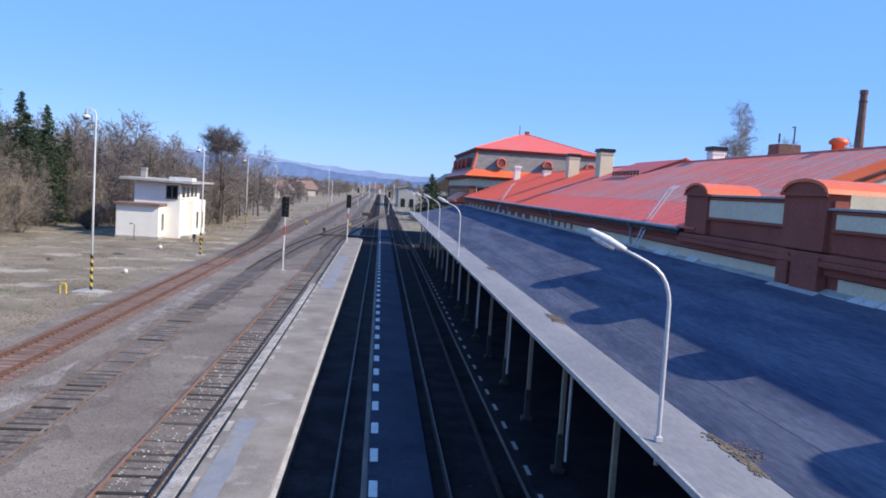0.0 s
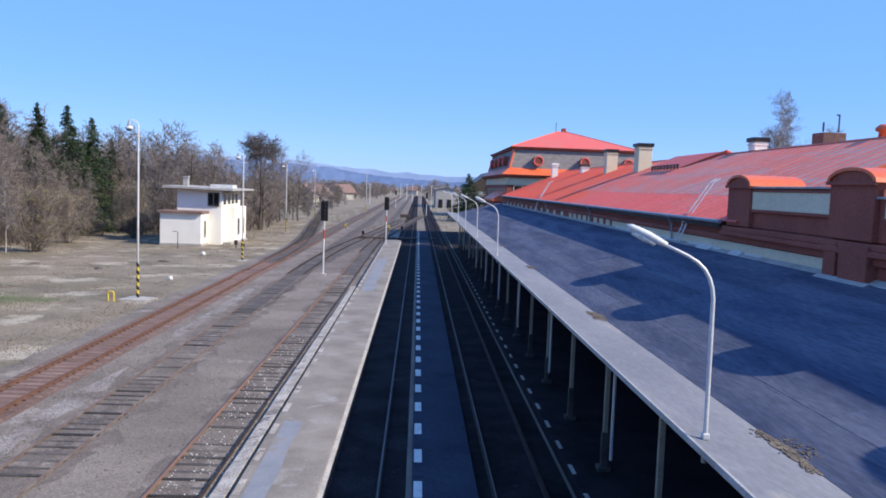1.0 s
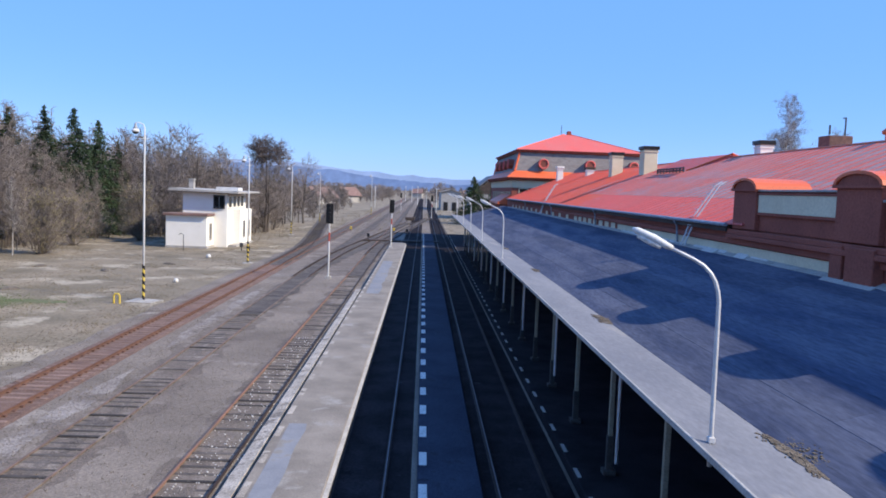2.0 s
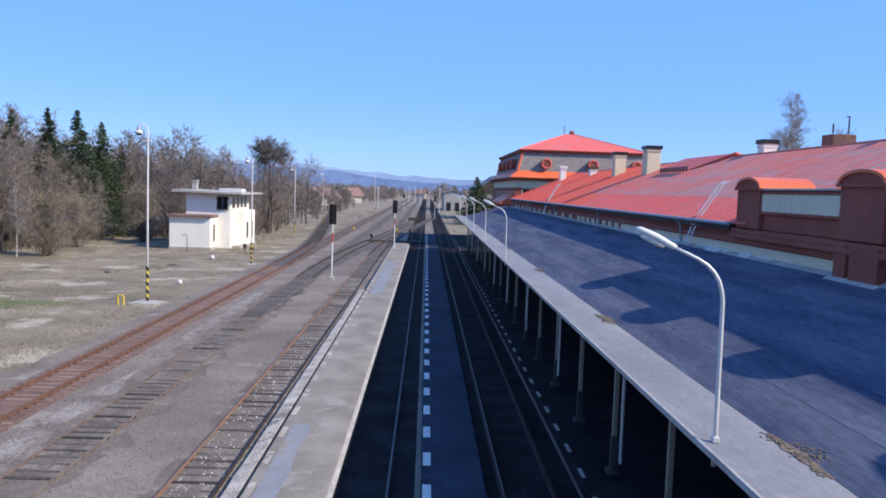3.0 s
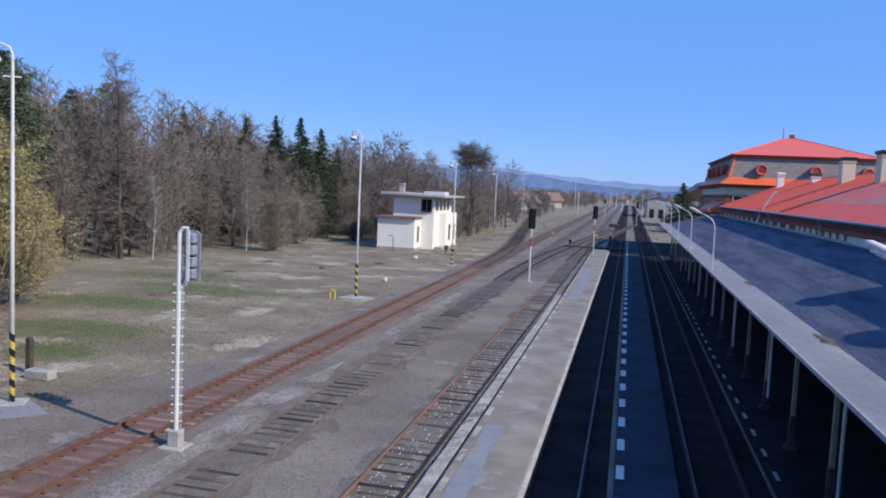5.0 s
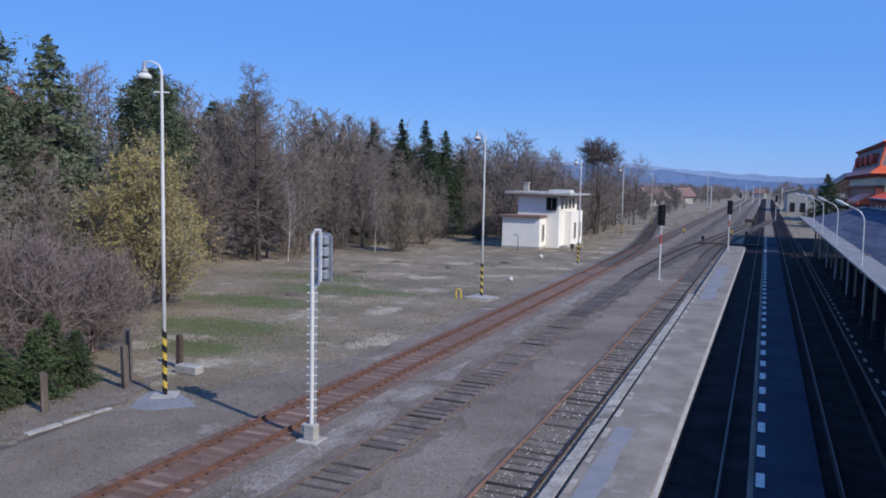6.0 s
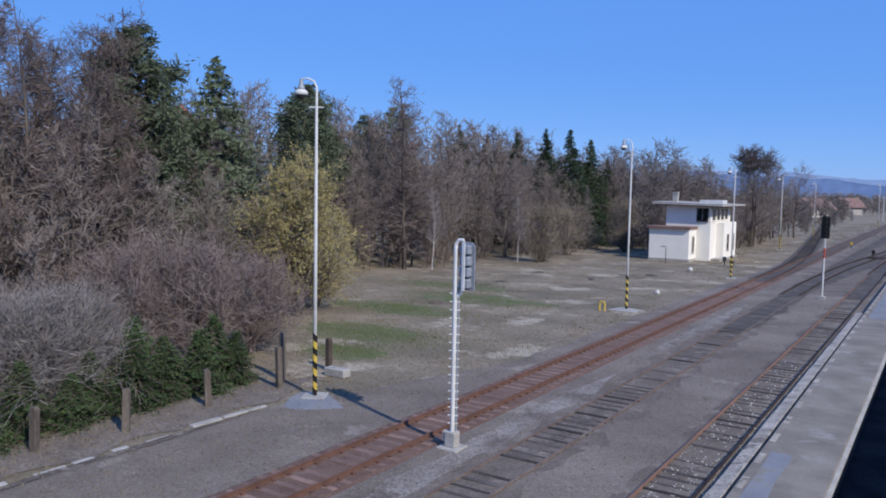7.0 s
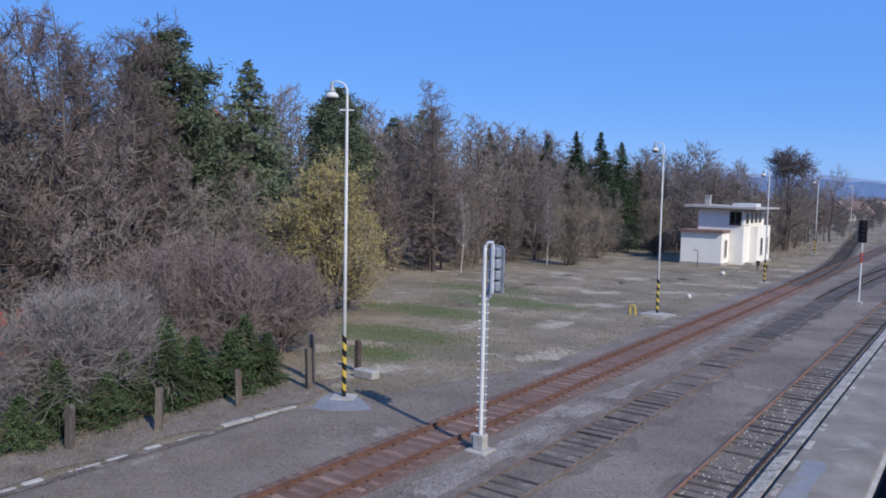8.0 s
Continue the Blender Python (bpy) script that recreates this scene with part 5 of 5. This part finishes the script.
# scrub and rows of trees farther along the line, on both sides
for k in range(40):
    x = -62 + 35 * (k + R.random()) / 40
    places.append((R.choice((4, 4, 0, 2)), x, 128 + R.uniform(0, 40) + max(0, x + 34) * 2, R.uniform(1.05, 1.35) * (1.1 if x < -40 else 0.95)))
for k in range(90):
    y = 120 + 460 * ((k + R.random()) / 90) ** 1.5
    places.append((5, -29 - 0.03 * (y - 120) - R.uniform(0, 30), y, R.uniform(0.5, 1.0)))
for x, y, s in ((-50, 69, 1.18), (-52, 71, 1.05), (-48, 126, 0.95)):
    places.append((6, x, y, s))
for k in range(18):
    y = 230 + 420 * (k + R.random()) / 18
    places.append((R.choice((4, 5)), 22 + R.uniform(0, 50) + 0.02 * y, y, R.uniform(0.6, 0.95)))
for x, y, s in ((-40, 150, 1.1), (-31.0, 131, 0.8), (-34, 127, 0.8), (-38, 123, 0.85), (-43, 128, 1.1), (-36, 140, 1.0), (-28.5, 141, 0.7)):
    places.append((2, x, y, s))
plant(tree_kinds, [p for p in places if p[2] < 150 or p[0] not in (4, 5)])


def far_wood(name, kind, spots, label):
    """Trees too far off to tell apart, as one mesh of twigs."""
    for piece, material in (("crown", M_TWIG), ("trunk", M_BARK)):
        me = [o for o in kind.children if o.name.startswith(piece)][0].data
        n = len(me.vertices)
        co = np.empty(n * 3, np.float32)
        me.vertices.foreach_get("co", co)
        co = co.reshape(n, 3)
        idx = np.empty(len(me.loops), np.int32)
        me.loops.foreach_get("vertex_index", idx)
        v, f = [], []
        for k, (_, x, y, sc) in enumerate(spots):
            a = k * 2.4
            rot = np.array([(math.cos(a), -math.sin(a), 0), (math.sin(a), math.cos(a), 0), (0, 0, 1)])
            v.append(co @ rot.T * sc + (x, y, lie(x, y) - 0.05))
            f.append(idx.reshape(-1, 4) + k * n)
        ob = new(name if piece == "crown" else name + "_stems", raw_mesh(name, np.concatenate(v), np.concatenate(f), material))
        tagged(ob, label, "woodland", kind="stuff")


far_wood("undergrowth", tree_kinds[5], low, "leafless undergrowth along the edge of the wood")
haze_kind = bare_tree(18, "far leafless tree", M_TWIG, M_BARK, 9, 0.1, 20, 3.6, up=1.0, first=0.08, kids=9, depth=2, stems=2, thin_k=0.085, thick_k=0.045)[0]
far_spots = [(5, R.uniform(-150, -24 - 0.03 * yy), yy, R.uniform(0.55, 1.05)) for yy in [270 + 430 * R.random() for _ in range(210)]]
far_spots += [(5, R.uniform(14, 90), yy, R.uniform(0.7, 1.25)) for yy in [390 + 330 * R.random() for _ in range(70)]]
far_spots += [(5, R.uniform(-60, 60), 720 + 160 * R.random(), R.uniform(0.7, 1.2)) for _ in range(70)]
far_spots += [(5, R.uniform(-80, -24), yy, R.uniform(0.75, 1.3)) for yy in [420 + 400 * R.random() for _ in range(95)]]
far_spots += [(5, 7, 420, 1.35), (5, 10.5, 425, 1.45), (5, 14, 418, 1.3), (5, 8, 520, 1.3), (5, 12, 560, 1.4)]
far_wood("far_thicket", haze_kind, far_spots, "bare trees and thickets towards the village")
valley = [(5, R.uniform(-75, 60), R.uniform(430, 640), R.uniform(0.5, 0.95)) for _ in range(46)]
valley += [(5, R.uniform(-52, -27), R.uniform(165, 340), R.uniform(0.3, 0.6)) for _ in range(40)]
valley = [p for p in valley if abs(p[1] + 5) > 14]
far_wood("far_scrub", haze_kind, valley + [p for p in places if p[2] >= 150 and p[0] == 5], "leafless scrub and trees far along the line")
for ob in (*haze_kind.children, haze_kind):
    bpy.data.objects.remove(ob)
extra = [(4, edge_x(yy) - R.uniform(9, 30), yy, R.uniform(1.15, 1.5)) for yy in [44 + 90 * R.random() for _ in range(46)]]
extra += [(4, -64 + 36 * R.random(), 150 + 35 * R.random(), R.uniform(0.85, 1.12)) for _ in range(34)]
far_wood("far_trees", tree_kinds[4], extra + [p for p in places if p[2] >= 150 and p[0] == 4], "leafless trees behind the signal box")

lone = bare_tree(9, "tall leafless tree with a spreading flat top behind the house", M_TWIG_R, M_BARK, 16.2, 0.36, 36, 6.4, up=0.3, first=0.8, kids=10, thin_k=0.03)[0]
lone.matrix_basis = pose(-28.3, 140, 0)
birch_kinds = [bare_tree(12, "leafless birch with pale trunk and fine twigs", M_TWIG_P, M_BIRCHB, 10, 0.1, 30, 1.9, up=1.1, first=0.3, name="birch", group="birches")[0]]
plant(birch_kinds, [(0, -44.3, 84.8, 0.85), (0, -47.0, 70, 0.9)])
fine = bare_tree(14, "tall birch with a haze of fine bare twigs behind the roofs", M_TWIG_P, M_BIRCHB, 17, 0.14, 30, 3.2, up=1.2, first=0.35, kids=6, depth=4, thin_k=0.004, thick_k=0.012, name="tall_birch", group="birches")[0]
fine.matrix_basis = pose(36.4, 80, 0) @ Matrix.Scale(1.16, 4)
for k, (x, y, s) in enumerate(((38.6, 84, 1.0), (47.0, 84, 0.98), (54, 87, 1.0))):
    copy_thing(fine, pose(x, y, 0, 0, 0, 90 * k)).scale = (s, s, s)

spruce_kinds = [conifer(31, "dark green spruce rising above the wood", 17.6, 6.2, M_NEEDLE), conifer(32, "dark green slender spruce", 18.6, 5.8, M_NEEDLE),
                conifer(33, "blue-green pine with open crown", 17.5, 3.2, M_NEEDLE_P, True, 0.35), conifer(34, "bushy pine with dense crown", 16.5, 3.2, M_NEEDLE_P, True, 0.3),
                conifer(35, "dense green pine with a tapering crown", 17.8, 8.2, M_NEEDLE_P, first=0.3)]
plant(spruce_kinds, [(0, -52, 117, 1.08), (1, -54, 112, 1.0), (0, -50.5, 122, 1.0), (1, -49.5, 127, 0.8), (0, -57, 108, 1.0), (1, -60, 104, 0.9), (1, -62, 99, 0.95),
                     (3, -43.5, 19.2, 0.92), (2, -44.2, 30.8, 1.06), (3, -46.5, 33.2, 1.18), (4, -45.8, 39.3, 1.04), (2, -48.5, 51.5, 1.0), (2, -58, 62, 1.1), (2, -60, 66, 0.92), (3, -62, 72, 0.86), (2, -64, 80, 0.9), (3, -66, 76, 0.86), (2, -66, 88, 1.08), (3, -68, 84, 1.05),
                     (0, -50, 260, 0.7)])

for x, y, w, t in ((13.2, 205, 1.25, 0.72), (18.5, 203, 1.2, 0.6), (22, 215, 1.3, 0.66)):
    copy_thing(spruce_kinds[0], pose(x, y, 0, 0, 0, x * 20)).scale = (w, w, t)

# bushes
grey_bush = bare_tree(41, "round pale grey leafless bush behind the fence", M_TWIG_P, M_TWIG_P, 3.6, 0.03, 126, 2.8, up=1.0, first=0.08, kids=10, stems=14, thick_k=0.009, thin_k=0.0062, name="grey_bush", cat="bush", group="bushes")[0]
grey_bush.matrix_basis = pose(-28.6, 15.6, 0) @ Matrix.Scale(1.12, 4)
copy_thing(grey_bush, pose(-28.2, 11.2, 0, 0, 0, 120)).scale = (1.15, 1.15, 1.1)
copy_thing(grey_bush, pose(-30.5, 18.4, 0, 0, 0, 210)).scale = (1.1, 1.1, 1.05)
red_bush = bare_tree(42, "dense reddish-brown leafless bush", M_TWIG_B, M_TWIG_B, 4.6, 0.05, 98, 3.2, up=1.1, first=0.08, kids=8, stems=14, thick_k=0.012, thin_k=0.0085, name="brown_bush", cat="bush", group="bushes")[0]
red_bush.matrix_basis = pose(-31.0, 25.4, 0) @ Matrix.Scale(1.12, 4)
copy_thing(red_bush, pose(-33.2, 22.6, 0, 0, 0, 80)).scale = (1.1, 1.1, 1.1)
copy_thing(red_bush, pose(-30.5, 28.4, 0, 0, 0, 150)).scale = (0.95, 0.95, 0.95)


def willow(seed, label, budding=0.95):
    t, thin = bare_tree(seed, label, M_TWIG, M_BARK, 8.2, 0.09, 80, 3.6, up=1.2, first=0.06, kids=8, stems=9, thick_k=0.016, thin_k=0.009, name="willow", cat="bush", group="willows")
    rng = np.random.default_rng(seed)
    a = np.array(thin)
    a = a[rng.random(len(a)) < budding]
    f = rng.random((len(a), 1))
    pts = a[:, 0:3] * f + a[:, 3:6] * (1 - f)
    part("foliage", raw_mesh("foliage", *cards(rng, np.concatenate([pts, a[:, 3:6], (pts + a[:, 3:6]) / 2 + rng.normal(0, 0.06, pts.shape)]), 0.066), M_BUD), M_BUD, t, "yellow-green opening buds")
    return t


w1 = willow(51, "large willow bush in yellow-green bud")
w1.matrix_basis = pose(-36.8, 38.6, 0) @ Matrix.Scale(1.17, 4)
copy_thing(w1, pose(-38.5, 42.2, 0, 0, 0, 100)).scale = (0.95, 0.95, 0.85)
w2 = willow(52, "round grey-brown bush just coming into bud", 0.1)
w2.matrix_basis = pose(-42.6, 87.5, -0.9) @ Matrix.Diagonal((1.02, 1.02, 0.92, 1))
copy_thing(w2, pose(-40.5, 112, -0.7, 0, 0, 200)).scale = (1.0, 1.0, 1.0)
copy_thing(w2, pose(-44.5, 100, -0.7, 0, 0, 90)).scale = (0.9, 0.9, 0.85)

hedge = conifer(61, "young dark green spruce behind the fence", 2.7, 1.5, M_HEDGE, first=0.03)
hedge.matrix_basis = pose(-26.6, 14.2, 0)
for k, (x, y, s) in enumerate([(-26.2, 15.8, 0.85), (-27.0, 17.0, 0.95), (-26.4, 18.6, 1.05), (-26.8, 20.2, 1.12), (-26.3, 21.6, 1.05), (-26.9, 22.9, 1.1), (-26.0, 12.6, 0.8), (-26.4, 23.7, 0.9), (-27.6, 19.4, 1.2)]):
    c = copy_thing(hedge, pose(x, y, -0.05, 0, 0, 70 * k))
    c.scale = (s, s, s * (0.9 + 0.1 * (k % 3)))

# ---------------------------------------------------------------- distance
def ridge(name, dist, rows, material, label):
    s = Shape()
    n = len(rows)
    v = [(-math.sin(radians(a)) * dist, math.cos(radians(a)) * dist, z) for z0 in (0, 1) for a, z in [(a, -30 if z0 == 0 else 8.9 + dist * math.tan(radians(e))) for a, e in rows]]
    back = [(x * 1.05, y * 1.05, -30) for x, y, _ in v[:n]]
    s.add(v + back, [(i, i + 1, n + i + 1, n + i) for i in range(n - 1)] + [(n + i, n + i + 1, 2 * n + i + 1, 2 * n + i) for i in range(n - 1)])
    return tagged(part(name, s, material), label, "hills", kind="structure")


def profile(points, seed, amp):
    out = []
    for (a0, e0), (a1, e1) in zip(points, points[1:]):
        for i in range(12):
            f = i / 12
            a = a0 + (a1 - a0) * f
            out.append((a, e0 + (e1 - e0) * f + amp * noise.noise((a * 0.7, seed, 0)) + amp * 0.4 * noise.noise((a * 3.1, seed, 4))))
    return out


# both ridges carry the haze of the air in their base colour
ridge("backdrop_far_hills", 4300, profile([(70, 1.2), (40, 1.7), (20, 1.7), (9.4, 1.6), (5, 1.15), (0, 0.85), (-4, 0.75), (-12, 0.8), (-40, 0.6)], 1, 0.16), M_HAZE_HILL_F, "far hills on the horizon, painted pale blue for haze")
ridge("backdrop_near_hills", 2700, profile([(70, 1.2), (40, 1.5), (15, 1.5), (7, 1.15), (3, 0.65), (0, 0.45), (-5, 0.35), (-15, 0.5), (-40, 0.6)], 7, 0.14), M_HAZE_HILL, "wooded hills beyond the valley, tinted blue for haze")


def house(x, y, w, d, h, rh, wall, roof, label, turn=0.0, overhang=0.6):
    t = thing("far_house", label, "house", (x, y, 0), "houses beyond the yard")
    part("wall", Shape().prism([(-w / 2, 0), (w / 2, 0), (w / 2, h), (0, h + rh * 0.9), (-w / 2, h)], -d / 2, d / 2), wall, t)
    part("gable", Shape().prism([(-w / 2, h), (w / 2, h), (0, h + rh * 0.88)], -d / 2 - 0.06, -d / 2 - 0.01), M_DKWOOD, t, "dark boarded gable")
    e = w / 2 + overhang
    part("roof", Shape().prism([(-e, h - 0.2), (0, h + rh), (e, h - 0.2), (e, h + 0.05), (0, h + rh + 0.3), (-e, h + 0.05)], -d / 2 - overhang, d / 2 + overhang), roof, t)
    for i in (-1, 1):
        window(lambda n, s, m, l="", b=0.0: part(n, s, m, t, l, b), i * w / 4, -d / 2 - 0.01, 1.0, w / 6, 1.3, 0, M_WHITE, 1)
    t.matrix_basis = pose(x, y, 0, 0, 0, turn)
    return t


house(-49.5, 370, 10.5, 11, 3.4, 4.4, M_HOUSE, M_BROWNROOF, "low white house with broad brown roof", -40, 1.3)
house(-42, 430, 9, 10, 3.8, 4.2, M_CONC, M_BROWNROOF, "white house with brown roof far along the line", -42, 1.0)
for k in range(4):
    house(-80 + 38 * k + 5 * math.sin(k * 3), 760 + 80 * math.sin(k * 1.7), 9, 9, 4.5, 4, M_CONC, M_BROWNROOF, "small village house in the distance", 40 * k)
shed = thing("goods_shed", "pale goods shed with dark doorway beyond the platforms", "building", (11.7, 330, 0))
part("wall", Shape().prism([(-4.3, 0), (4.3, 0), (4.3, 7.6), (0, 8.8), (-4.3, 7.6)], 0, 42), M_CONC, shed, "weathered pale wall", 0.05)
part("roof", Shape().prism([(-4.7, 7.5), (0, 8.85), (4.7, 7.5), (4.7, 7.75), (0, 9.15), (-4.7, 7.75)], -0.6, 42.6), M_PLAT, shed, "grey sheet roof")
for dx in (-2.2, 1.4):
    part("door", Shape().box(dx - 0.9, dx + 0.9, -0.12, 0.05, 0, 3.6), M_BLACK, shed, "dark doorway", 0.02)
house(21, 250, 13, 24, 8.0, 5.5, M_CONC, M_SLATE, "house with grey-blue slate roof beyond the station", 0, 0.7)
house(-89, 68.5, 14, 16, 12.2, 6.4, M_HOUSE, M_ROOF_O, "house with orange roof behind the wood", 60, 0.6)

hut = thing("brick_hut", "small orange brick hut behind the bare bushes", "hut", (-41, 19.5, 0))
part("wall", Shape().box(-2.2, 2.2, -1.6, 1.6, 0, 2.9), M_ROOF_O, hut, "", 0.02)
part("roof", Shape().prism([(-2.5, 2.85), (2.5, 2.85), (2.5, 3.05), (-2.5, 3.2)], -1.9, 1.9), M_DKWOOD, hut, "dark flat roof")
stack = thing("factory_chimney", "tall dark brick factory chimney behind the roofs", "chimney", (95, 150, 0))
part("shaft", Shape().lathe([(0, 0), (1.3, 0), (0.68, 33.2), (0.8, 33.3), (0.8, 34.0), (0.5, 34.0), (0.5, 32.0)], 0, 0, 18), M_REDBRICK, stack, smooth=False)
part("band", Shape().lathe([(0.7, 31.6), (0.82, 31.6), (0.82, 31.9), (0.7, 31.9)], 0, 0, 18), M_DARKSTEEL, stack)
flue = thing("grey_flue_block", "grey chimney block with aerials behind the ridge", "chimney", (26, 49, 0))
part("block", Shape().box(-0.75, 0.75, -0.7, 0.7, 0, 13.2), M_REDBRICK, flue, "", 0.03)
part("aerial", Shape().tube([(0.6, 0, 13.3), (0.6, 0, 14.4), (0.6, 0.3, 14.4)], 0.05, 6).tube([(-0.4, 0, 13.3), (-0.4, 0, 13.9)], 0.06, 6), M_DARKSTEEL, flue)
for k, (x, y, h) in enumerate([(-20.5, 330, 9), (-3.2, 420, 10), (1.5, 380, 9), (5, 300, 9), (-12, 520, 10), (-7, 470, 10)]):
    p = thing("line_pole", "thin pale pole along the far tracks", "pole", (x, y, 0), "far poles")
    part("pole", Shape().tube([(0, 0, 0), (0, 0, h)], 0.12, 6), M_MAST, p)
    part("lamp_head", Shape().box(-0.5, 0.3, -0.12, 0.12, h - 0.15, h + 0.1), M_MAST, p, "", 0.03)


# ---------------------------------------------------------------- grass and loose stones
def blades(name, material, centres, height, label, seed):
    rng = np.random.default_rng(seed)
    c = np.array(centres)
    n = len(c)
    a = rng.uniform(0, 2 * math.pi, n)
    w = 0.02 * rng.uniform(0.6, 1.4, n)
    h = height * rng.uniform(0.5, 1.3, n)
    u = np.stack([np.cos(a) * w, np.sin(a) * w, 0 * a], 1)
    tip = c + np.stack([rng.normal(0, 0.3, n) * h, rng.normal(0, 0.3, n) * h, h], 1)
    v = np.stack([c - u, c + u, tip], 1).reshape(-1, 3)
    ob = new(name, raw_mesh(name, v, np.arange(3 * n).reshape(n, 3), material))
    return tagged(ob, label, "grass", kind="stuff")


G = np.random.default_rng(77)
pts = []
for k in range(5200):
    x, y = G.uniform(-48, -18.8), 8 + 110 * G.random() ** 1.4
    if x < edge_x(y) or noise.noise((x * 0.2, y * 0.2, 5)) < -0.15:
        continue
    for _ in range(14):
        px, py = x + G.normal(0, 0.3), y + G.normal(0, 0.3)
        pts.append((px, py, lie(px, py) - 0.01))
blades("dry_grass", M_GRASS, pts, 0.1, "short dry yellowish grass on the meadow", 1)
pts = []
for cx, cy, rx, ry, n in ((-29.5, 37.0, 5.5, 3.0, 2600), (-34, 46, 6.5, 3.0, 2200), (-31.5, 54, 7, 3.5, 1500), (-27.0, 32, 3.0, 2.0, 1300), (-38, 60, 6, 3, 1200)):
    for _ in range(3 * n):
        px, py = cx + G.normal(0, rx * 0.5), cy + G.normal(0, ry * 0.5)
        pts.append((px, py, lie(px, py) - 0.01))
def turf(cx, cy, rx, ry, seed):
    """A low, ragged-edged patch of turf that follows the land."""
    n, rows = 36, 5
    v = [(cx, cy, lie(cx, cy) + 0.02)]
    for j in range(1, rows + 1):
        for k in range(n):
            a = 2 * math.pi * k / n
            q = j / rows * (1 + 0.45 * noise.noise((math.cos(a) * 1.6, math.sin(a) * 1.6, seed)) + 0.2 * noise.noise((math.cos(a) * 5, math.sin(a) * 5, seed)))
            px, py = cx + rx * q * math.cos(a), cy + ry * q * math.sin(a)
            v.append((px, py, lie(px, py) + (0.02 if j < rows else -0.03)))
    f = [(0, 1 + k, 1 + (k + 1) % n) for k in range(n)]
    f += [(1 + j * n + k, 1 + (j + 1) * n + k, 1 + (j + 1) * n + (k + 1) % n, 1 + j * n + (k + 1) % n) for j in range(rows - 1) for k in range(n)]
    tagged(part("turf", Shape().add(v, f), M_TURF, smooth=True), "thin patch of fresh green turf in the dry meadow", "grass", kind="structure")


for k, (cx, cy, rx, ry) in enumerate(((-29.5, 37.0, 5.0, 2.6), (-34, 46, 6.0, 2.6), (-31.5, 54, 6.5, 3.0), (-27.0, 32, 2.8, 1.8), (-38, 60, 5.5, 2.6))):
    turf(cx, cy, rx, ry, k)
blades("green_grass", M_GREEN, pts, 0.1, "fresh green grass patches on the meadow", 2)
pts = []
for k in range(420):
    y = G.uniform(6, 27)
    x = G.uniform(-25.6, -23.1)
    for _ in range(9):
        px, py = x + G.normal(0, 0.12), y + G.normal(0, 0.12)
        pts.append((px, py, lie(px, py) - 0.01))
blades("fence_grass", M_GRASS, pts[::2], 0.15, "tall dry grass along the fence posts", 3)


def stones(name, n, area, size, material, label, seed):
    rng = np.random.default_rng(seed)
    x0, x1, y0, y1 = area
    c = np.stack([rng.uniform(x0, x1, n), y0 + (y1 - y0) * rng.random(n) ** 1.6, np.full(n, 0.045)], 1)
    s = size * rng.uniform(0.5, 1.5, (n, 1, 1)) * rng.uniform(0.7, 1.3, (n, 6, 3))
    octa = np.array([(1, 0, 0), (-1, 0, 0), (0, 1, 0), (0, -1, 0), (0, 0, 0.8), (0, 0, -0.8)], float)
    v = (c[:, None, :] + octa[None] * s).reshape(-1, 3)
    tri = np.array([(0, 2, 4), (2, 1, 4), (1, 3, 4), (3, 0, 4), (2, 0, 5), (1, 2, 5), (3, 1, 5), (0, 3, 5)])
    f = (np.arange(n)[:, None, None] * 6 + tri[None]).reshape(-1, 3)
    ob = new(name, raw_mesh(name, v, f, material))
    return tagged(ob, label, "gravel", kind="stuff")


pts = []
for k in range(900):
    x, y = G.uniform(-34, -17.5), 105 + 190 * G.random()
    if noise.noise((x * 0.08, y * 0.05, 9)) < -0.1:
        continue
    for _ in range(8):
        px, py = x + G.normal(0, 0.5), y + G.normal(0, 0.5)
        pts.append((px, py, 0.0))
for k in range(500):
    x, y = G.choice((-13.4, -9.0, -3.6, 0.9, 6.2)) + G.normal(0, 0.5), 150 + 160 * G.random()
    for _ in range(6):
        pts.append((x + G.normal(0, 0.4), y + G.normal(0, 0.8), 0.0))
blades("weeds", M_GRASS, pts, 0.5, "tall dry weeds along the far tracks", 9)
stones("loose_stones", 9000, (-14.4, -4.9, 9, 70), 0.02, M_YARD, "loose grey ballast stones between the tracks", 4)
stones("loose_stones", 5000, (-21.5, -16.9, 9, 60), 0.026, M_YARD, "loose grey stones beside the rusty track", 5)
stones("rusty_stones", 5000, (-17.0, -14.6, 9, 60), 0.03, M_RUSTBED, "rust-stained ballast stones", 6)
stones("pale_stones", 800, (-7.2, -5.1, 14, 45), 0.026, M_WHITE, "pale lime-stained ballast stones", 7)
stones("shoulder_stones", 2600, (-14.2, -12.6, 9, 55), 0.024, M_SHOULDER, "pale ballast stones on the shoulder between tracks", 8)
